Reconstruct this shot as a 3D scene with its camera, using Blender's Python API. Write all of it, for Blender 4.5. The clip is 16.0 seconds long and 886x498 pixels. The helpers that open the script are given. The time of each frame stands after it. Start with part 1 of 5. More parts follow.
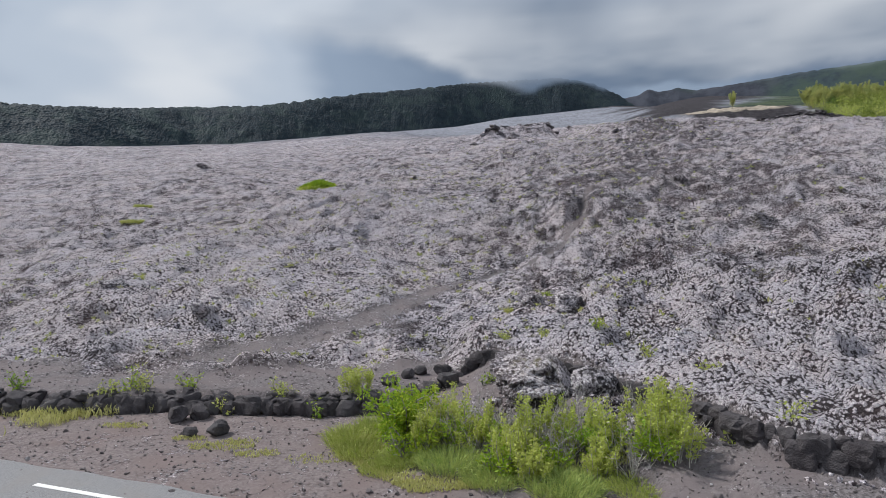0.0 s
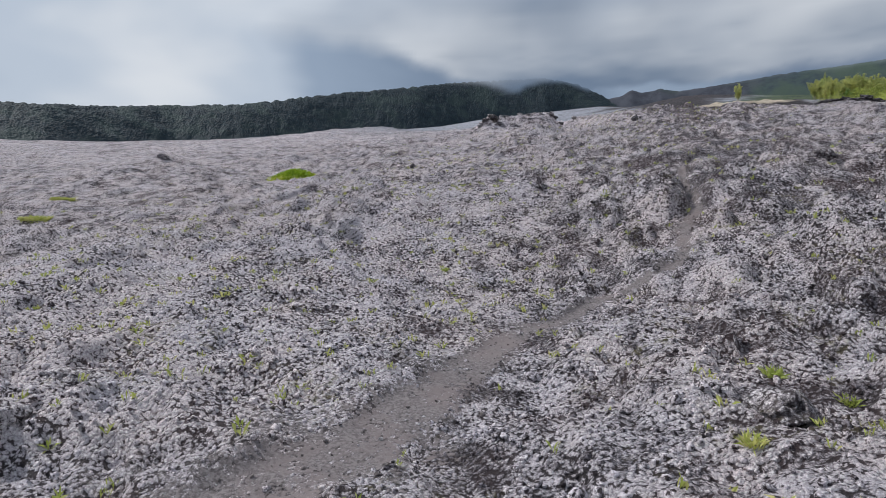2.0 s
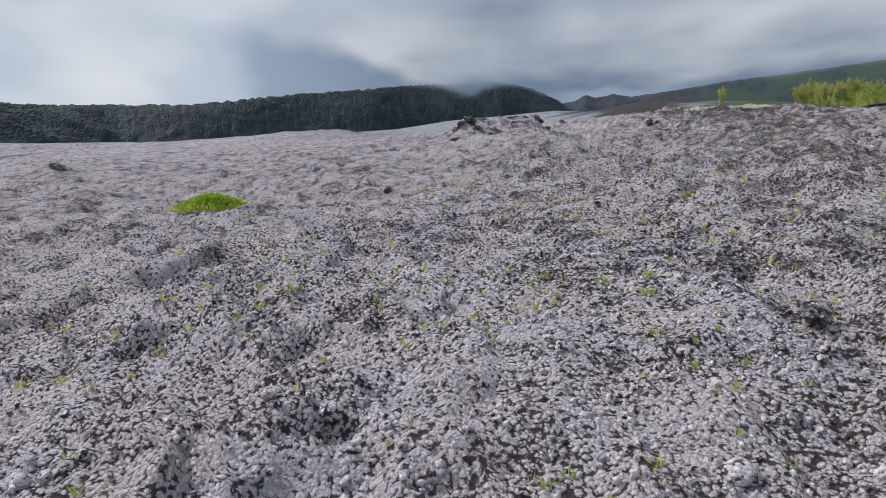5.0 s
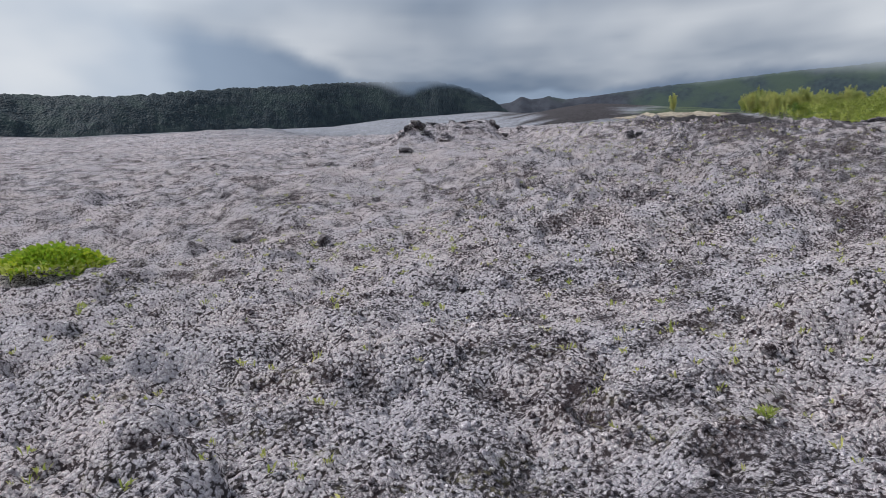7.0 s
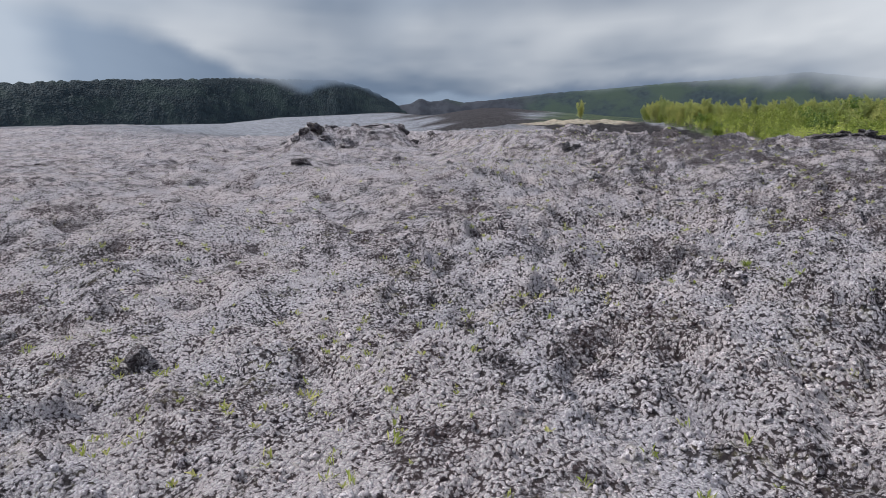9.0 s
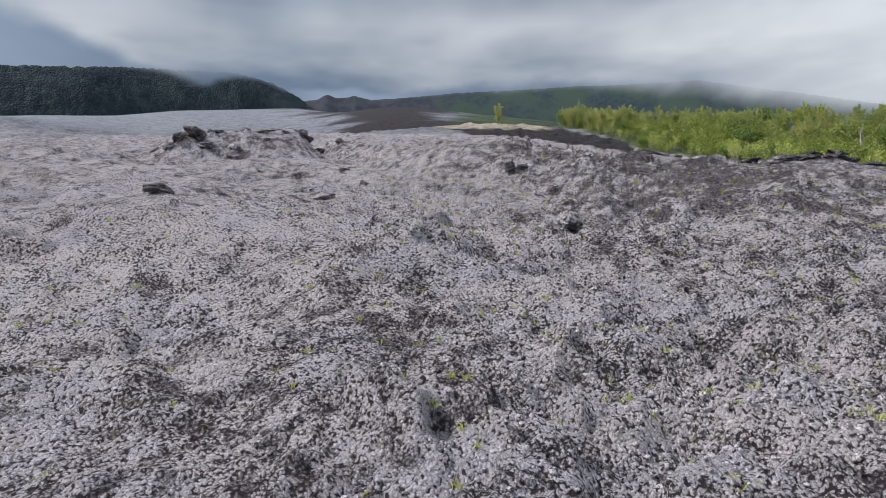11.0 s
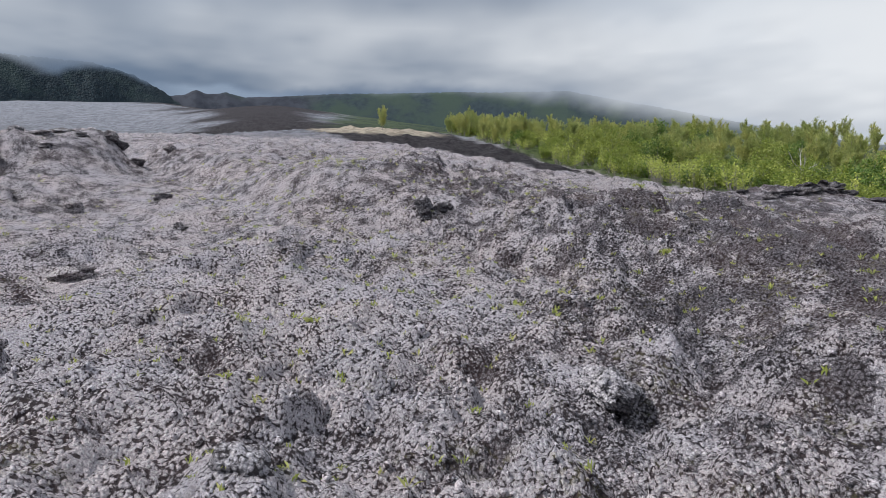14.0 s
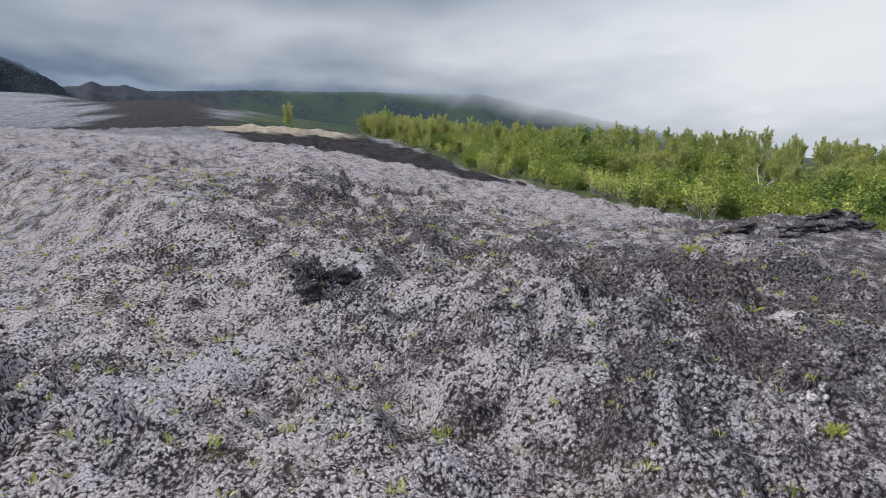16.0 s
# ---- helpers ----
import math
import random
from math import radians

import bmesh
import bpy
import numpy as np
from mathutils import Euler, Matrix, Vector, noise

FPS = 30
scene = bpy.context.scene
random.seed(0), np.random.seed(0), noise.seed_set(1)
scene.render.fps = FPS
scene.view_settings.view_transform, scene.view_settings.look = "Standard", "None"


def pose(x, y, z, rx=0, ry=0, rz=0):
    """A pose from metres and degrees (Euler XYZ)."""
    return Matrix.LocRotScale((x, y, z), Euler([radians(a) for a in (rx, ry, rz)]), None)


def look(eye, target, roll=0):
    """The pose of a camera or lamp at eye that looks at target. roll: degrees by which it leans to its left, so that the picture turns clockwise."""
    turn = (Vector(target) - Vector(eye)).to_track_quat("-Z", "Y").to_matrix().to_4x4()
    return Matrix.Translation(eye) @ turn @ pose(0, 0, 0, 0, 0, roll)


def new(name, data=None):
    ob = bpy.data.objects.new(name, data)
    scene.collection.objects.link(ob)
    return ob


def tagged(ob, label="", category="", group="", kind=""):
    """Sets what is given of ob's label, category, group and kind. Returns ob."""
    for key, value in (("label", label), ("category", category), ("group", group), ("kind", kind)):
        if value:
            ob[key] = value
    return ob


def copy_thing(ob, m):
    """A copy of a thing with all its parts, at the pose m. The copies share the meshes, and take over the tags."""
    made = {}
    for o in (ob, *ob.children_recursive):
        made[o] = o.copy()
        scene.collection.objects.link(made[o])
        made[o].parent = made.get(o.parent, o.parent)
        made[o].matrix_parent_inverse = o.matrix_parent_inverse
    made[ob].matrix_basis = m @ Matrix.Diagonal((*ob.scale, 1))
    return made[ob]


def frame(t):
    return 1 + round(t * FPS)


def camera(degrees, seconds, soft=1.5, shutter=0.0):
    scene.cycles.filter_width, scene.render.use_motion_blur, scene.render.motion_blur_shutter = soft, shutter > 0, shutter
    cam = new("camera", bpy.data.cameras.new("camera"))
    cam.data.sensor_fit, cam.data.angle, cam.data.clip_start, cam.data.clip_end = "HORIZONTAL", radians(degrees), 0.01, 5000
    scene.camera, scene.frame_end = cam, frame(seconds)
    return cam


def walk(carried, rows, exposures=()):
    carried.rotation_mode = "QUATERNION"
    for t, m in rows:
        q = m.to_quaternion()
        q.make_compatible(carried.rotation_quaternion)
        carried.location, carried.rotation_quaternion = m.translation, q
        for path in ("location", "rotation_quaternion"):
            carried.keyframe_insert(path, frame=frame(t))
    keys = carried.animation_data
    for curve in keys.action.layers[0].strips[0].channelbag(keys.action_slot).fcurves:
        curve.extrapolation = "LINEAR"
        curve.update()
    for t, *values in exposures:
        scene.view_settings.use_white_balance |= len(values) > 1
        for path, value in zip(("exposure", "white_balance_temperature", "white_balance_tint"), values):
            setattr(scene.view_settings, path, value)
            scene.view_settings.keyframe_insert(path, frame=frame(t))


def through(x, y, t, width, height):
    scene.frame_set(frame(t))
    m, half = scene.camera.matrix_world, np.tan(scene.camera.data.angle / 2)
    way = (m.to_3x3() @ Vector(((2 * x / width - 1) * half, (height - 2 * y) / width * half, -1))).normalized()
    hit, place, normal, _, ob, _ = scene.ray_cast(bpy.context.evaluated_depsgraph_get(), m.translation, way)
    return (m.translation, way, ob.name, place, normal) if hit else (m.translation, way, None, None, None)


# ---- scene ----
# the flight: seconds, eye, a point ahead, lean
PATH = [
    (0, (0.084, -0.218, 5.576), (0.08, 1.781, 5.518), -0.1),
    (0.5, (-0.492, 3.709, 5.543), (-0.498, 5.708, 5.486), -0.1),
    (0.9, (-0.964, 6.846, 5.513), (-0.97, 8.845, 5.45), -0.1),
    (1, (-1.078, 7.627, 5.51), (-1.085, 9.626, 5.454), -0.1),
    (1.2, (-1.332, 9.211, 5.492), (-1.336, 11.21, 5.436), -0.1),
    (1.5, (-1.666, 11.503, 5.5), (-1.672, 13.503, 5.443), -0.1),
    (2, (-2.182, 15.344, 5.578), (-2.135, 17.342, 5.521), -0.1),
    (2.5, (-2.558, 19.074, 5.824), (-2.461, 21.071, 5.771), -0.1),
    (3, (-2.906, 22.735, 6.342), (-2.784, 24.73, 6.288), -0.1),
    (3.5, (-3.268, 26.425, 7.04), (-3.129, 28.42, 6.986), -0.1),
    (3.9, (-3.566, 29.402, 7.71), (-3.414, 31.395, 7.655), -0.1),
    (4, (-3.624, 30.141, 7.81), (-3.473, 32.134, 7.758), -0.1),
    (4.5, (-3.991, 33.9, 8.628), (-3.832, 35.893, 8.576), -0.0),
    (4.7, (-4.134, 35.415, 8.908), (-3.968, 37.408, 8.859), -0.1),
    (6.8, (-4.093, 51.379, 12.739), (-3.734, 53.346, 12.683), 0.0),
    (7, (-4.017, 52.841, 12.97), (-3.64, 54.804, 12.917), 0.0),
    (7.5, (-3.782, 56.387, 13.724), (-3.333, 58.335, 13.672), 0.0),
    (8, (-3.357, 59.647, 14.395), (-2.819, 61.572, 14.345), 0.0),
    (8.5, (-2.735, 63.128, 15.095), (-2.124, 65.032, 15.046), 0.0),
    (9, (-1.948, 66.589, 15.852), (-1.27, 68.47, 15.802), 0.0),
    (9.2, (-1.593, 67.989, 16.1), (-0.89, 69.861, 16.054), 0.0),
    (11.3, (3.589, 82.789, 20.025), (4.561, 84.537, 19.971), -0.2),
    (11.5, (4.175, 84.13, 20.24), (5.169, 85.865, 20.189), -0.3),
    (12, (5.747, 87.41, 20.975), (6.795, 89.113, 20.924), -0.2),
    (12.5, (7.445, 90.565, 21.694), (8.544, 92.235, 21.643), -0.3),
    (13, (9.269, 93.699, 22.387), (10.419, 95.334, 22.336), -0.2),
    (13.5, (11.189, 96.765, 23.048), (12.39, 98.363, 22.998), -0.1),
    (14, (13.293, 99.76, 23.683), (14.541, 101.322, 23.635), -0.0),
    (14.5, (15.471, 102.68, 24.356), (16.765, 104.204, 24.307), 0.1),
    (15, (17.772, 105.514, 24.997), (19.114, 106.995, 24.949), 0.1),
    (15.5, (20.212, 108.247, 25.656), (21.602, 109.684, 25.608), 0.2),
    (16, (22.76, 110.881, 26.302), (24.202, 112.266, 26.257), 0.1),
]

cam = camera(69.0, 16.0, soft=0.85)
walk(cam, [(t, look(eye, target, roll)) for t, eye, target, roll in PATH])

# ---- light ----
SUN_AZ, SUN_EL = 292.0, 50.0      # degrees; azimuth counted clockwise from +y
world = bpy.data.worlds.new("overcast")
scene.world = world
world.use_nodes = True


def build_world():
    nt = world.node_tree
    nt.nodes.clear()
    N = nt.nodes.new
    L = nt.links.new
    out, bg = N("ShaderNodeOutputWorld"), N("ShaderNodeBackground")
    sky = N("ShaderNodeTexSky")
    sky.sky_type, sky.sun_disc = 'NISHITA', False
    sky.sun_elevation, sky.sun_rotation = radians(SUN_EL), radians(SUN_AZ)
    tc = N("ShaderNodeTexCoord")
    # cloud deck: large soft masses, flattened towards the horizon
    mp = N("ShaderNodeMapping")
    mp.inputs["Scale"].default_value = (1.0, 1.0, 1.8)
    L(tc.outputs["Generated"], mp.inputs["Vector"])
    big = N("ShaderNodeTexNoise")
    big.inputs["Scale"].default_value, big.inputs["Detail"].default_value = 2.3, 3.5
    big.inputs["Roughness"].default_value, big.inputs["Distortion"].default_value = 0.45, 0.35
    L(mp.outputs["Vector"], big.inputs["Vector"])
    # thin cloud towards the sea on both sides, thick over the mountain
    dot = N("ShaderNodeVectorMath")
    dot.operation = 'DOT_PRODUCT'
    dot.inputs[1].default_value = Vector((0.33, 0.9, 0.27)).normalized()
    L(tc.outputs["Generated"], dot.inputs[0])
    thick = N("ShaderNodeMapRange")
    thick.interpolation_type = 'SMOOTHSTEP'
    thick.inputs[1].default_value, thick.inputs[2].default_value = 0.72, 0.995
    thick.inputs[3].default_value, thick.inputs[4].default_value = 0.17, -0.17
    L(dot.outputs["Value"], thick.inputs[0])
    add = N("ShaderNodeMath")
    add.operation = 'MULTIPLY_ADD'
    L(big.outputs["Fac"], add.inputs[0])
    add.inputs[1].default_value = 1.15
    shift = N("ShaderNodeMath")
    shift.operation = 'ADD'
    L(thick.outputs["Result"], shift.inputs[0])
    shift.inputs[1].default_value = -0.07
    L(shift.outputs[0], add.inputs[2])
    ramp = N("ShaderNodeValToRGB")
    ramp.color_ramp.interpolation = 'EASE'
    e = ramp.color_ramp.elements
    e[0].position, e[0].color = 0.22, (0.145, 0.20, 0.295, 1)
    e[1].position, e[1].color = 0.84, (0.70, 0.735, 0.785, 1)
    m = e.new(0.48)
    m.color = (0.285, 0.36, 0.475, 1)
    m = e.new(0.64)
    m.color = (0.49, 0.56, 0.66, 1)
    L(add.outputs[0], ramp.inputs[0])
    mul = N("ShaderNodeMix")
    mul.data_type, mul.blend_type = 'RGBA', 'MULTIPLY'
    mul.inputs[0].default_value = 1.0
    mul.inputs[7].default_value = (0.08, 0.08, 0.08, 1)
    L(sky.outputs["Color"], mul.inputs[6])
    mix = N("ShaderNodeMix")
    mix.data_type = 'RGBA'
    mix.inputs[0].default_value = 0.95
    L(mul.outputs[2], mix.inputs[6])
    L(ramp.outputs["Color"], mix.inputs[7])
    L(mix.outputs[2], bg.inputs["Color"])
    bg.inputs["Strength"].default_value = 1.0
    L(bg.outputs[0], out.inputs["Surface"])


build_world()
sun = new("sun", bpy.data.lights.new("sun", 'SUN'))
sun.data.energy, sun.data.angle, sun.data.color = 3.5, radians(7), (1.0, 0.98, 0.95)
sun.matrix_world = look((0, 0, 60), Vector((0, 0, 60)) - Vector((math.sin(radians(SUN_AZ)) * math.cos(radians(SUN_EL)), math.cos(radians(SUN_AZ)) * math.cos(radians(SUN_EL)), math.sin(radians(SUN_EL)))))

# ---- materials ----
class Mat:
    """A small helper to lay out node materials."""

    def __init__(self, name, rough=0.9):
        self.m = bpy.data.materials.new(name)
        self.m.use_nodes = True
        self.nt = self.m.node_tree
        self.bsdf = self.nt.nodes["Principled BSDF"]
        self.bsdf.inputs["Roughness"].default_value = rough
        self.bsdf.inputs["Specular IOR Level"].default_value = 0.25

    def node(self, kind, **sets):
        n = self.nt.nodes.new(kind)
        for k, v in sets.items():
            n.inputs[k].default_value = v
        return n

    def link(self, a, b):
        self.nt.links.new(a, b)

    def coords(self, scale=(1, 1, 1)):
        tc = self.node("ShaderNodeNewGeometry")
        mp = self.node("ShaderNodeMapping")
        mp.inputs["Scale"].default_value = scale
        self.link(tc.outputs["Position"], mp.inputs["Vector"])
        return mp.outputs["Vector"]

    def noise(self, scale, detail=4, rough=0.55, vec=None, distortion=0.0):
        n = self.node("ShaderNodeTexNoise", Scale=scale, Detail=detail, Roughness=rough, Distortion=distortion)
        self.link(vec if vec is not None else self.coords(), n.inputs["Vector"])
        return n.outputs["Fac"]

    def voronoi(self, scale, vec=None, feature='F1'):
        n = self.node("ShaderNodeTexVoronoi", Scale=scale)
        n.feature = feature
        self.link(vec if vec is not None else self.coords(), n.inputs["Vector"])
        return n.outputs["Distance"]

    def ramp(self, fac, stops):
        n = self.node("ShaderNodeValToRGB")
        e = n.color_ramp.elements
        while len(e) < len(stops):
            e.new(0.5)
        for i, (p, c) in enumerate(stops):
            e[i].position = p
            e[i].color = (*c, 1) if len(c) == 3 else c
        self.link(fac, n.inputs[0])
        return n.outputs["Color"]

    def span(self, fac, a, b, lo=0.0, hi=1.0):
        n = self.node("ShaderNodeMapRange")
        n.interpolation_type = 'SMOOTHSTEP'
        for i, v in enumerate((a, b, lo, hi)):
            n.inputs[1 + i].default_value = v
        self.link(fac, n.inputs[0])
        return n.outputs["Result"]

    def math(self, op, a, b):
        n = self.node("ShaderNodeMath")
        n.operation = op
        for i, v in enumerate((a, b)):
            if isinstance(v, (int, float)):
                n.inputs[i].default_value = v
            else:
                self.link(v, n.inputs[i])
        return n.outputs[0]

    def mix(self, fac, a, b, blend='MIX'):
        n = self.node("ShaderNodeMix")
        n.data_type, n.blend_type = 'RGBA', blend
        for i, v in ((0, fac), (6, a), (7, b)):
            if isinstance(v, (int, float)):
                n.inputs[i].default_value = v
            elif isinstance(v, tuple):
                n.inputs[i].default_value = (*v, 1)
            else:
                self.link(v, n.inputs[i])
        return n.outputs[2]

    def attr(self, name):
        n = self.node("ShaderNodeAttribute")
        n.attribute_name = name
        return n.outputs["Fac"]

    def paint(self, color):
        if isinstance(color, tuple):
            self.bsdf.inputs["Base Color"].default_value = (*color, 1)
        else:
            self.link(color, self.bsdf.inputs["Base Color"])
        return self

    def bump(self, height, strength=0.5, distance=0.05):
        n = self.node("ShaderNodeBump", Strength=strength, Distance=distance)
        self.link(height, n.inputs["Height"])
        self.link(n.outputs["Normal"], self.bsdf.inputs["Normal"])
        return self


def lichen_rock(name, grey, dark, cover, islands=False):
    """Knobbly lava: bristly heads crusted with pale lichen, bare dark rock and painted shade in the clefts between
    them.
    """
    m = Mat(name, 0.95)
    v = m.coords()
    # bend the coordinates a little, so that the knobs are uneven
    bend = m.node("ShaderNodeTexNoise", Scale=4.0, Detail=4, Roughness=0.7)
    m.link(v, bend.inputs["Vector"])
    push = m.node("ShaderNodeVectorMath")
    push.operation = 'MULTIPLY_ADD'
    m.link(bend.outputs["Color"], push.inputs[0])
    push.inputs[1].default_value = (0.17, 0.17, 0.17)
    m.link(v, push.inputs[2])
    w = push.outputs["Vector"]
    broad = m.noise(0.09, 4, 0.6, v, 0.6)
    tint = m.noise(0.30, 4, 0.6, v)
    many = m.noise(0.55, 9, 0.80, v, 0.3)
    speck = m.noise(26.0, 4, 0.75, v)
    knob, grain, block = m.voronoi(11.5, w), m.voronoi(26.0, w), m.voronoi(1.5, w)
    frayed = m.math('SUBTRACT', m.noise(7.5, 6, 0.80, v, 0.5), 0.5)
    # lichen sits on what stands out; clefts stay bare
    heads = m.math('SUBTRACT', 0.47, knob)
    grit = m.math('ADD', m.math('MULTIPLY', m.math('SUBTRACT', 0.45, grain), 0.55), m.math('MULTIPLY', m.math('SUBTRACT', speck, 0.5), 1.0))
    lumpy = m.math('MULTIPLY', m.math('SUBTRACT', 0.45, block), 0.55)
    crust = m.math('ADD', m.math('MULTIPLY', heads, 0.25), m.math('ADD', m.math('MULTIPLY', grit, 0.5), m.math('MULTIPLY', frayed, 0.9)))
    crust = m.math('ADD', m.math('ADD', crust, lumpy), m.math('MULTIPLY', m.math('SUBTRACT', many, 0.5), 1.9))
    crust = m.math('ADD', crust, m.math('MULTIPLY', m.math('SUBTRACT', broad, 0.5), 0.5))
    if islands:
        geo = m.node("ShaderNodeNewGeometry")
        crust = m.math('ADD', crust, m.math('MULTIPLY', m.math('SUBTRACT', geo.outputs["Random Per Island"], 0.5), 0.30))
    else:
        crust = m.math('ADD', crust, m.math('MULTIPLY', m.attr("relief"), 0.24))
    crust = m.math('ADD', crust, m.math('MULTIPLY', m.attr("crust"), 0.24))
    pale = m.mix(m.span(tint, 0.38, 0.62), (grey[0] * 0.92, grey[1] * 0.93, grey[2] * 0.97), (grey[0] * 1.03, grey[1] * 0.98, grey[2] * 0.95))
    pale = m.mix(m.span(speck, 0.38, 0.58), (grey[0] * 0.58, grey[1] * 0.56, grey[2] * 0.57), pale)
    pale = m.mix(m.math('MULTIPLY', m.span(m.math('ADD', grit, heads), -0.05, 0.45), 0.75), pale, (0.90, 0.865, 0.885))
    bare = m.mix(m.span(tint, 0.36, 0.64), (grey[0] * 0.21, grey[1] * 0.215, grey[2] * 0.235), (grey[0] * 0.25, grey[1] * 0.22, grey[2] * 0.215))
    bare = m.mix(m.span(m.math('ADD', speck, m.math('MULTIPLY', heads, 0.3)), 0.42, 0.66), m.mix(0.45, bare, dark), (grey[0] * 0.40, grey[1] * 0.39, grey[2] * 0.41))
    col = m.mix(m.span(crust, *cover), bare, pale)
    # dark clefts between the heads: bare rock, with the gaps' shade painted in
    shaded_gap = m.math('ADD', m.math('MULTIPLY', m.math('SUBTRACT', knob, 0.45), 1.0), m.math('MULTIPLY', frayed, -1.9))
    shaded_gap = m.math('SUBTRACT', shaded_gap, m.math('MULTIPLY', m.math('SUBTRACT', many, 0.5), 1.3))
    col = m.mix(m.math('MULTIPLY', m.span(shaded_gap, 0.125, 0.29), 0.95), col, m.mix(m.span(tint, 0.36, 0.64), dark, (dark[0] * 1.7, dark[1] * 1.4, dark[2] * 1.35)))
    moss = m.math('MULTIPLY', m.span(m.noise(0.5, 4, 0.6, v), 0.52, 0.68), m.span(m.noise(5.0, 3, 0.6, v), 0.5, 0.62))
    col = m.mix(m.math('MULTIPLY', moss, 0.40), col, (0.22, 0.20, 0.09))
    m.col, m.v, m.speck = col, v, speck
    m.height = m.math('ADD', m.math('ADD', m.math('MULTIPLY', heads, 1.0), m.math('MULTIPLY', grit, 0.36)), m.math('ADD', m.math('MULTIPLY', lumpy, 1.6), m.math('MULTIPLY', frayed, 0.7)))
    return m


def make_ground_material():
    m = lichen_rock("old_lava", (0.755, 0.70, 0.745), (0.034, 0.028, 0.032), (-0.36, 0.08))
    cinder = m.mix(m.span(m.noise(14, 4, 0.7, m.v), 0.4, 0.6), (0.095, 0.083, 0.086), (0.20, 0.18, 0.185))
    cinder = m.mix(m.span(m.noise(0.6, 3, 0.6, m.v), 0.42, 0.62), cinder, (0.165, 0.140, 0.142))
    dust = m.mix(m.span(m.noise(11, 4, 0.7, m.v), 0.4, 0.6), (0.145, 0.118, 0.116), (0.225, 0.19, 0.188))
    dust = m.mix(m.span(m.noise(0.5, 3, 0.6, m.v), 0.45, 0.65), dust, (0.185, 0.145, 0.14))
    cinder = m.mix(m.attr("low"), cinder, dust)
    bare = m.span(m.math('ADD', m.attr("cinder"), m.math('ADD', m.math('MULTIPLY', m.math('SUBTRACT', m.noise(1.3, 5, 0.75, m.v), 0.5), 2.2), m.math('MULTIPLY', m.math('SUBTRACT', m.noise(9.0, 4, 0.75, m.v), 0.5), 2.6))), 0.36, 0.80)
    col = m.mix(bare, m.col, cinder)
    # far flow: the blue-grey of distance haze put into the colour
    hazed_flow = m.mix(m.span(m.noise(0.12, 8, 0.78, m.v), 0.40, 0.60), (0.11, 0.118, 0.142), (0.30, 0.315, 0.365))
    col = m.mix(m.math('MULTIPLY', m.attr("upland"), 0.9), col, hazed_flow)
    black = m.mix(m.span(m.noise(0.5, 5, 0.7, m.v), 0.35, 0.65), (0.020, 0.018, 0.022), (0.06, 0.052, 0.058))
    col = m.mix(m.attr("young"), col, black)
    sand = m.mix(m.span(m.noise(0.4, 4, 0.6, m.v), 0.4, 0.6), (0.58, 0.50, 0.40), (0.36, 0.31, 0.25))
    col = m.mix(m.attr("sand"), col, sand)
    green = m.mix(m.span(m.noise(0.6, 6, 0.7, m.v), 0.35, 0.65), (0.06, 0.09, 0.03), (0.15, 0.18, 0.07))
    col = m.mix(m.attr("green"), col, green)
    slope = m.mix(m.span(m.noise(0.03, 6, 0.7, m.v), 0.36, 0.62), (0.028, 0.046, 0.036), (0.072, 0.098, 0.050))
    col = m.mix(m.attr("far_green"), col, slope)
    m.paint(col)
    h = m.mix(bare, m.height, m.math('MULTIPLY', m.noise(26.0, 3, 0.7, m.v), 0.10))
    m.bump(h, 1.0, 0.17)
    return m.m


GROUND = make_ground_material()


def clinker_material(name, grey, dark, cover):
    m = lichen_rock(name, grey, dark, cover, True)
    m.paint(m.col).bump(m.height, 1.0, 0.06)
    return m.m


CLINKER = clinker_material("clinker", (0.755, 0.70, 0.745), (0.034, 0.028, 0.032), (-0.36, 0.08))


def make_basalt():
    """Broken lava rock: dark grey-brown, pitted, with dust on its upper sides."""
    m = Mat("dark_basalt", 0.9)
    v = m.coords()
    info = m.node("ShaderNodeObjectInfo")
    col = m.mix(m.span(m.noise(2.2, 5, 0.65, v), 0.36, 0.64), (0.042, 0.037, 0.041), (0.092, 0.083, 0.088))
    col = m.mix(m.math('MULTIPLY', m.span(info.outputs["Random"], 0.3, 1.0), 0.45), col, (0.085, 0.080, 0.084))
    col = m.mix(m.math('MULTIPLY', m.span(m.noise(16, 4, 0.7, v), 0.56, 0.70), 0.5), col, (0.15, 0.142, 0.145))
    m.paint(col).bump(m.math('ADD', m.noise(9, 6, 0.7, v), m.math('MULTIPLY', m.voronoi(30, v), 0.35)), 0.8, 0.05)
    return m.m


def make_gravel():
    m = Mat("cinder_gravel", 0.95)
    geo = m.node("ShaderNodeNewGeometry")
    r = geo.outputs["Random Per Island"]
    col = m.mix(m.span(r, 0.0, 0.8), (0.07, 0.060, 0.062), (0.21, 0.185, 0.185))
    col = m.mix(m.span(r, 0.93, 0.97), col, (0.50, 0.48, 0.49))
    m.paint(m.mix(m.math('MULTIPLY', m.span(m.noise(40, 4, 0.7), 0.4, 0.6), 0.4), col, (0.10, 0.088, 0.09)))
    return m.m


RIDGE = clinker_material("ridge_rock", (0.30, 0.285, 0.305), (0.035, 0.032, 0.037), (-0.22, 0.35))
BASALT, GRAVEL = make_basalt(), make_gravel()
CRUSTED = clinker_material("crusted_basalt", (0.56, 0.53, 0.555), (0.035, 0.032, 0.036), (-0.36, 0.12))


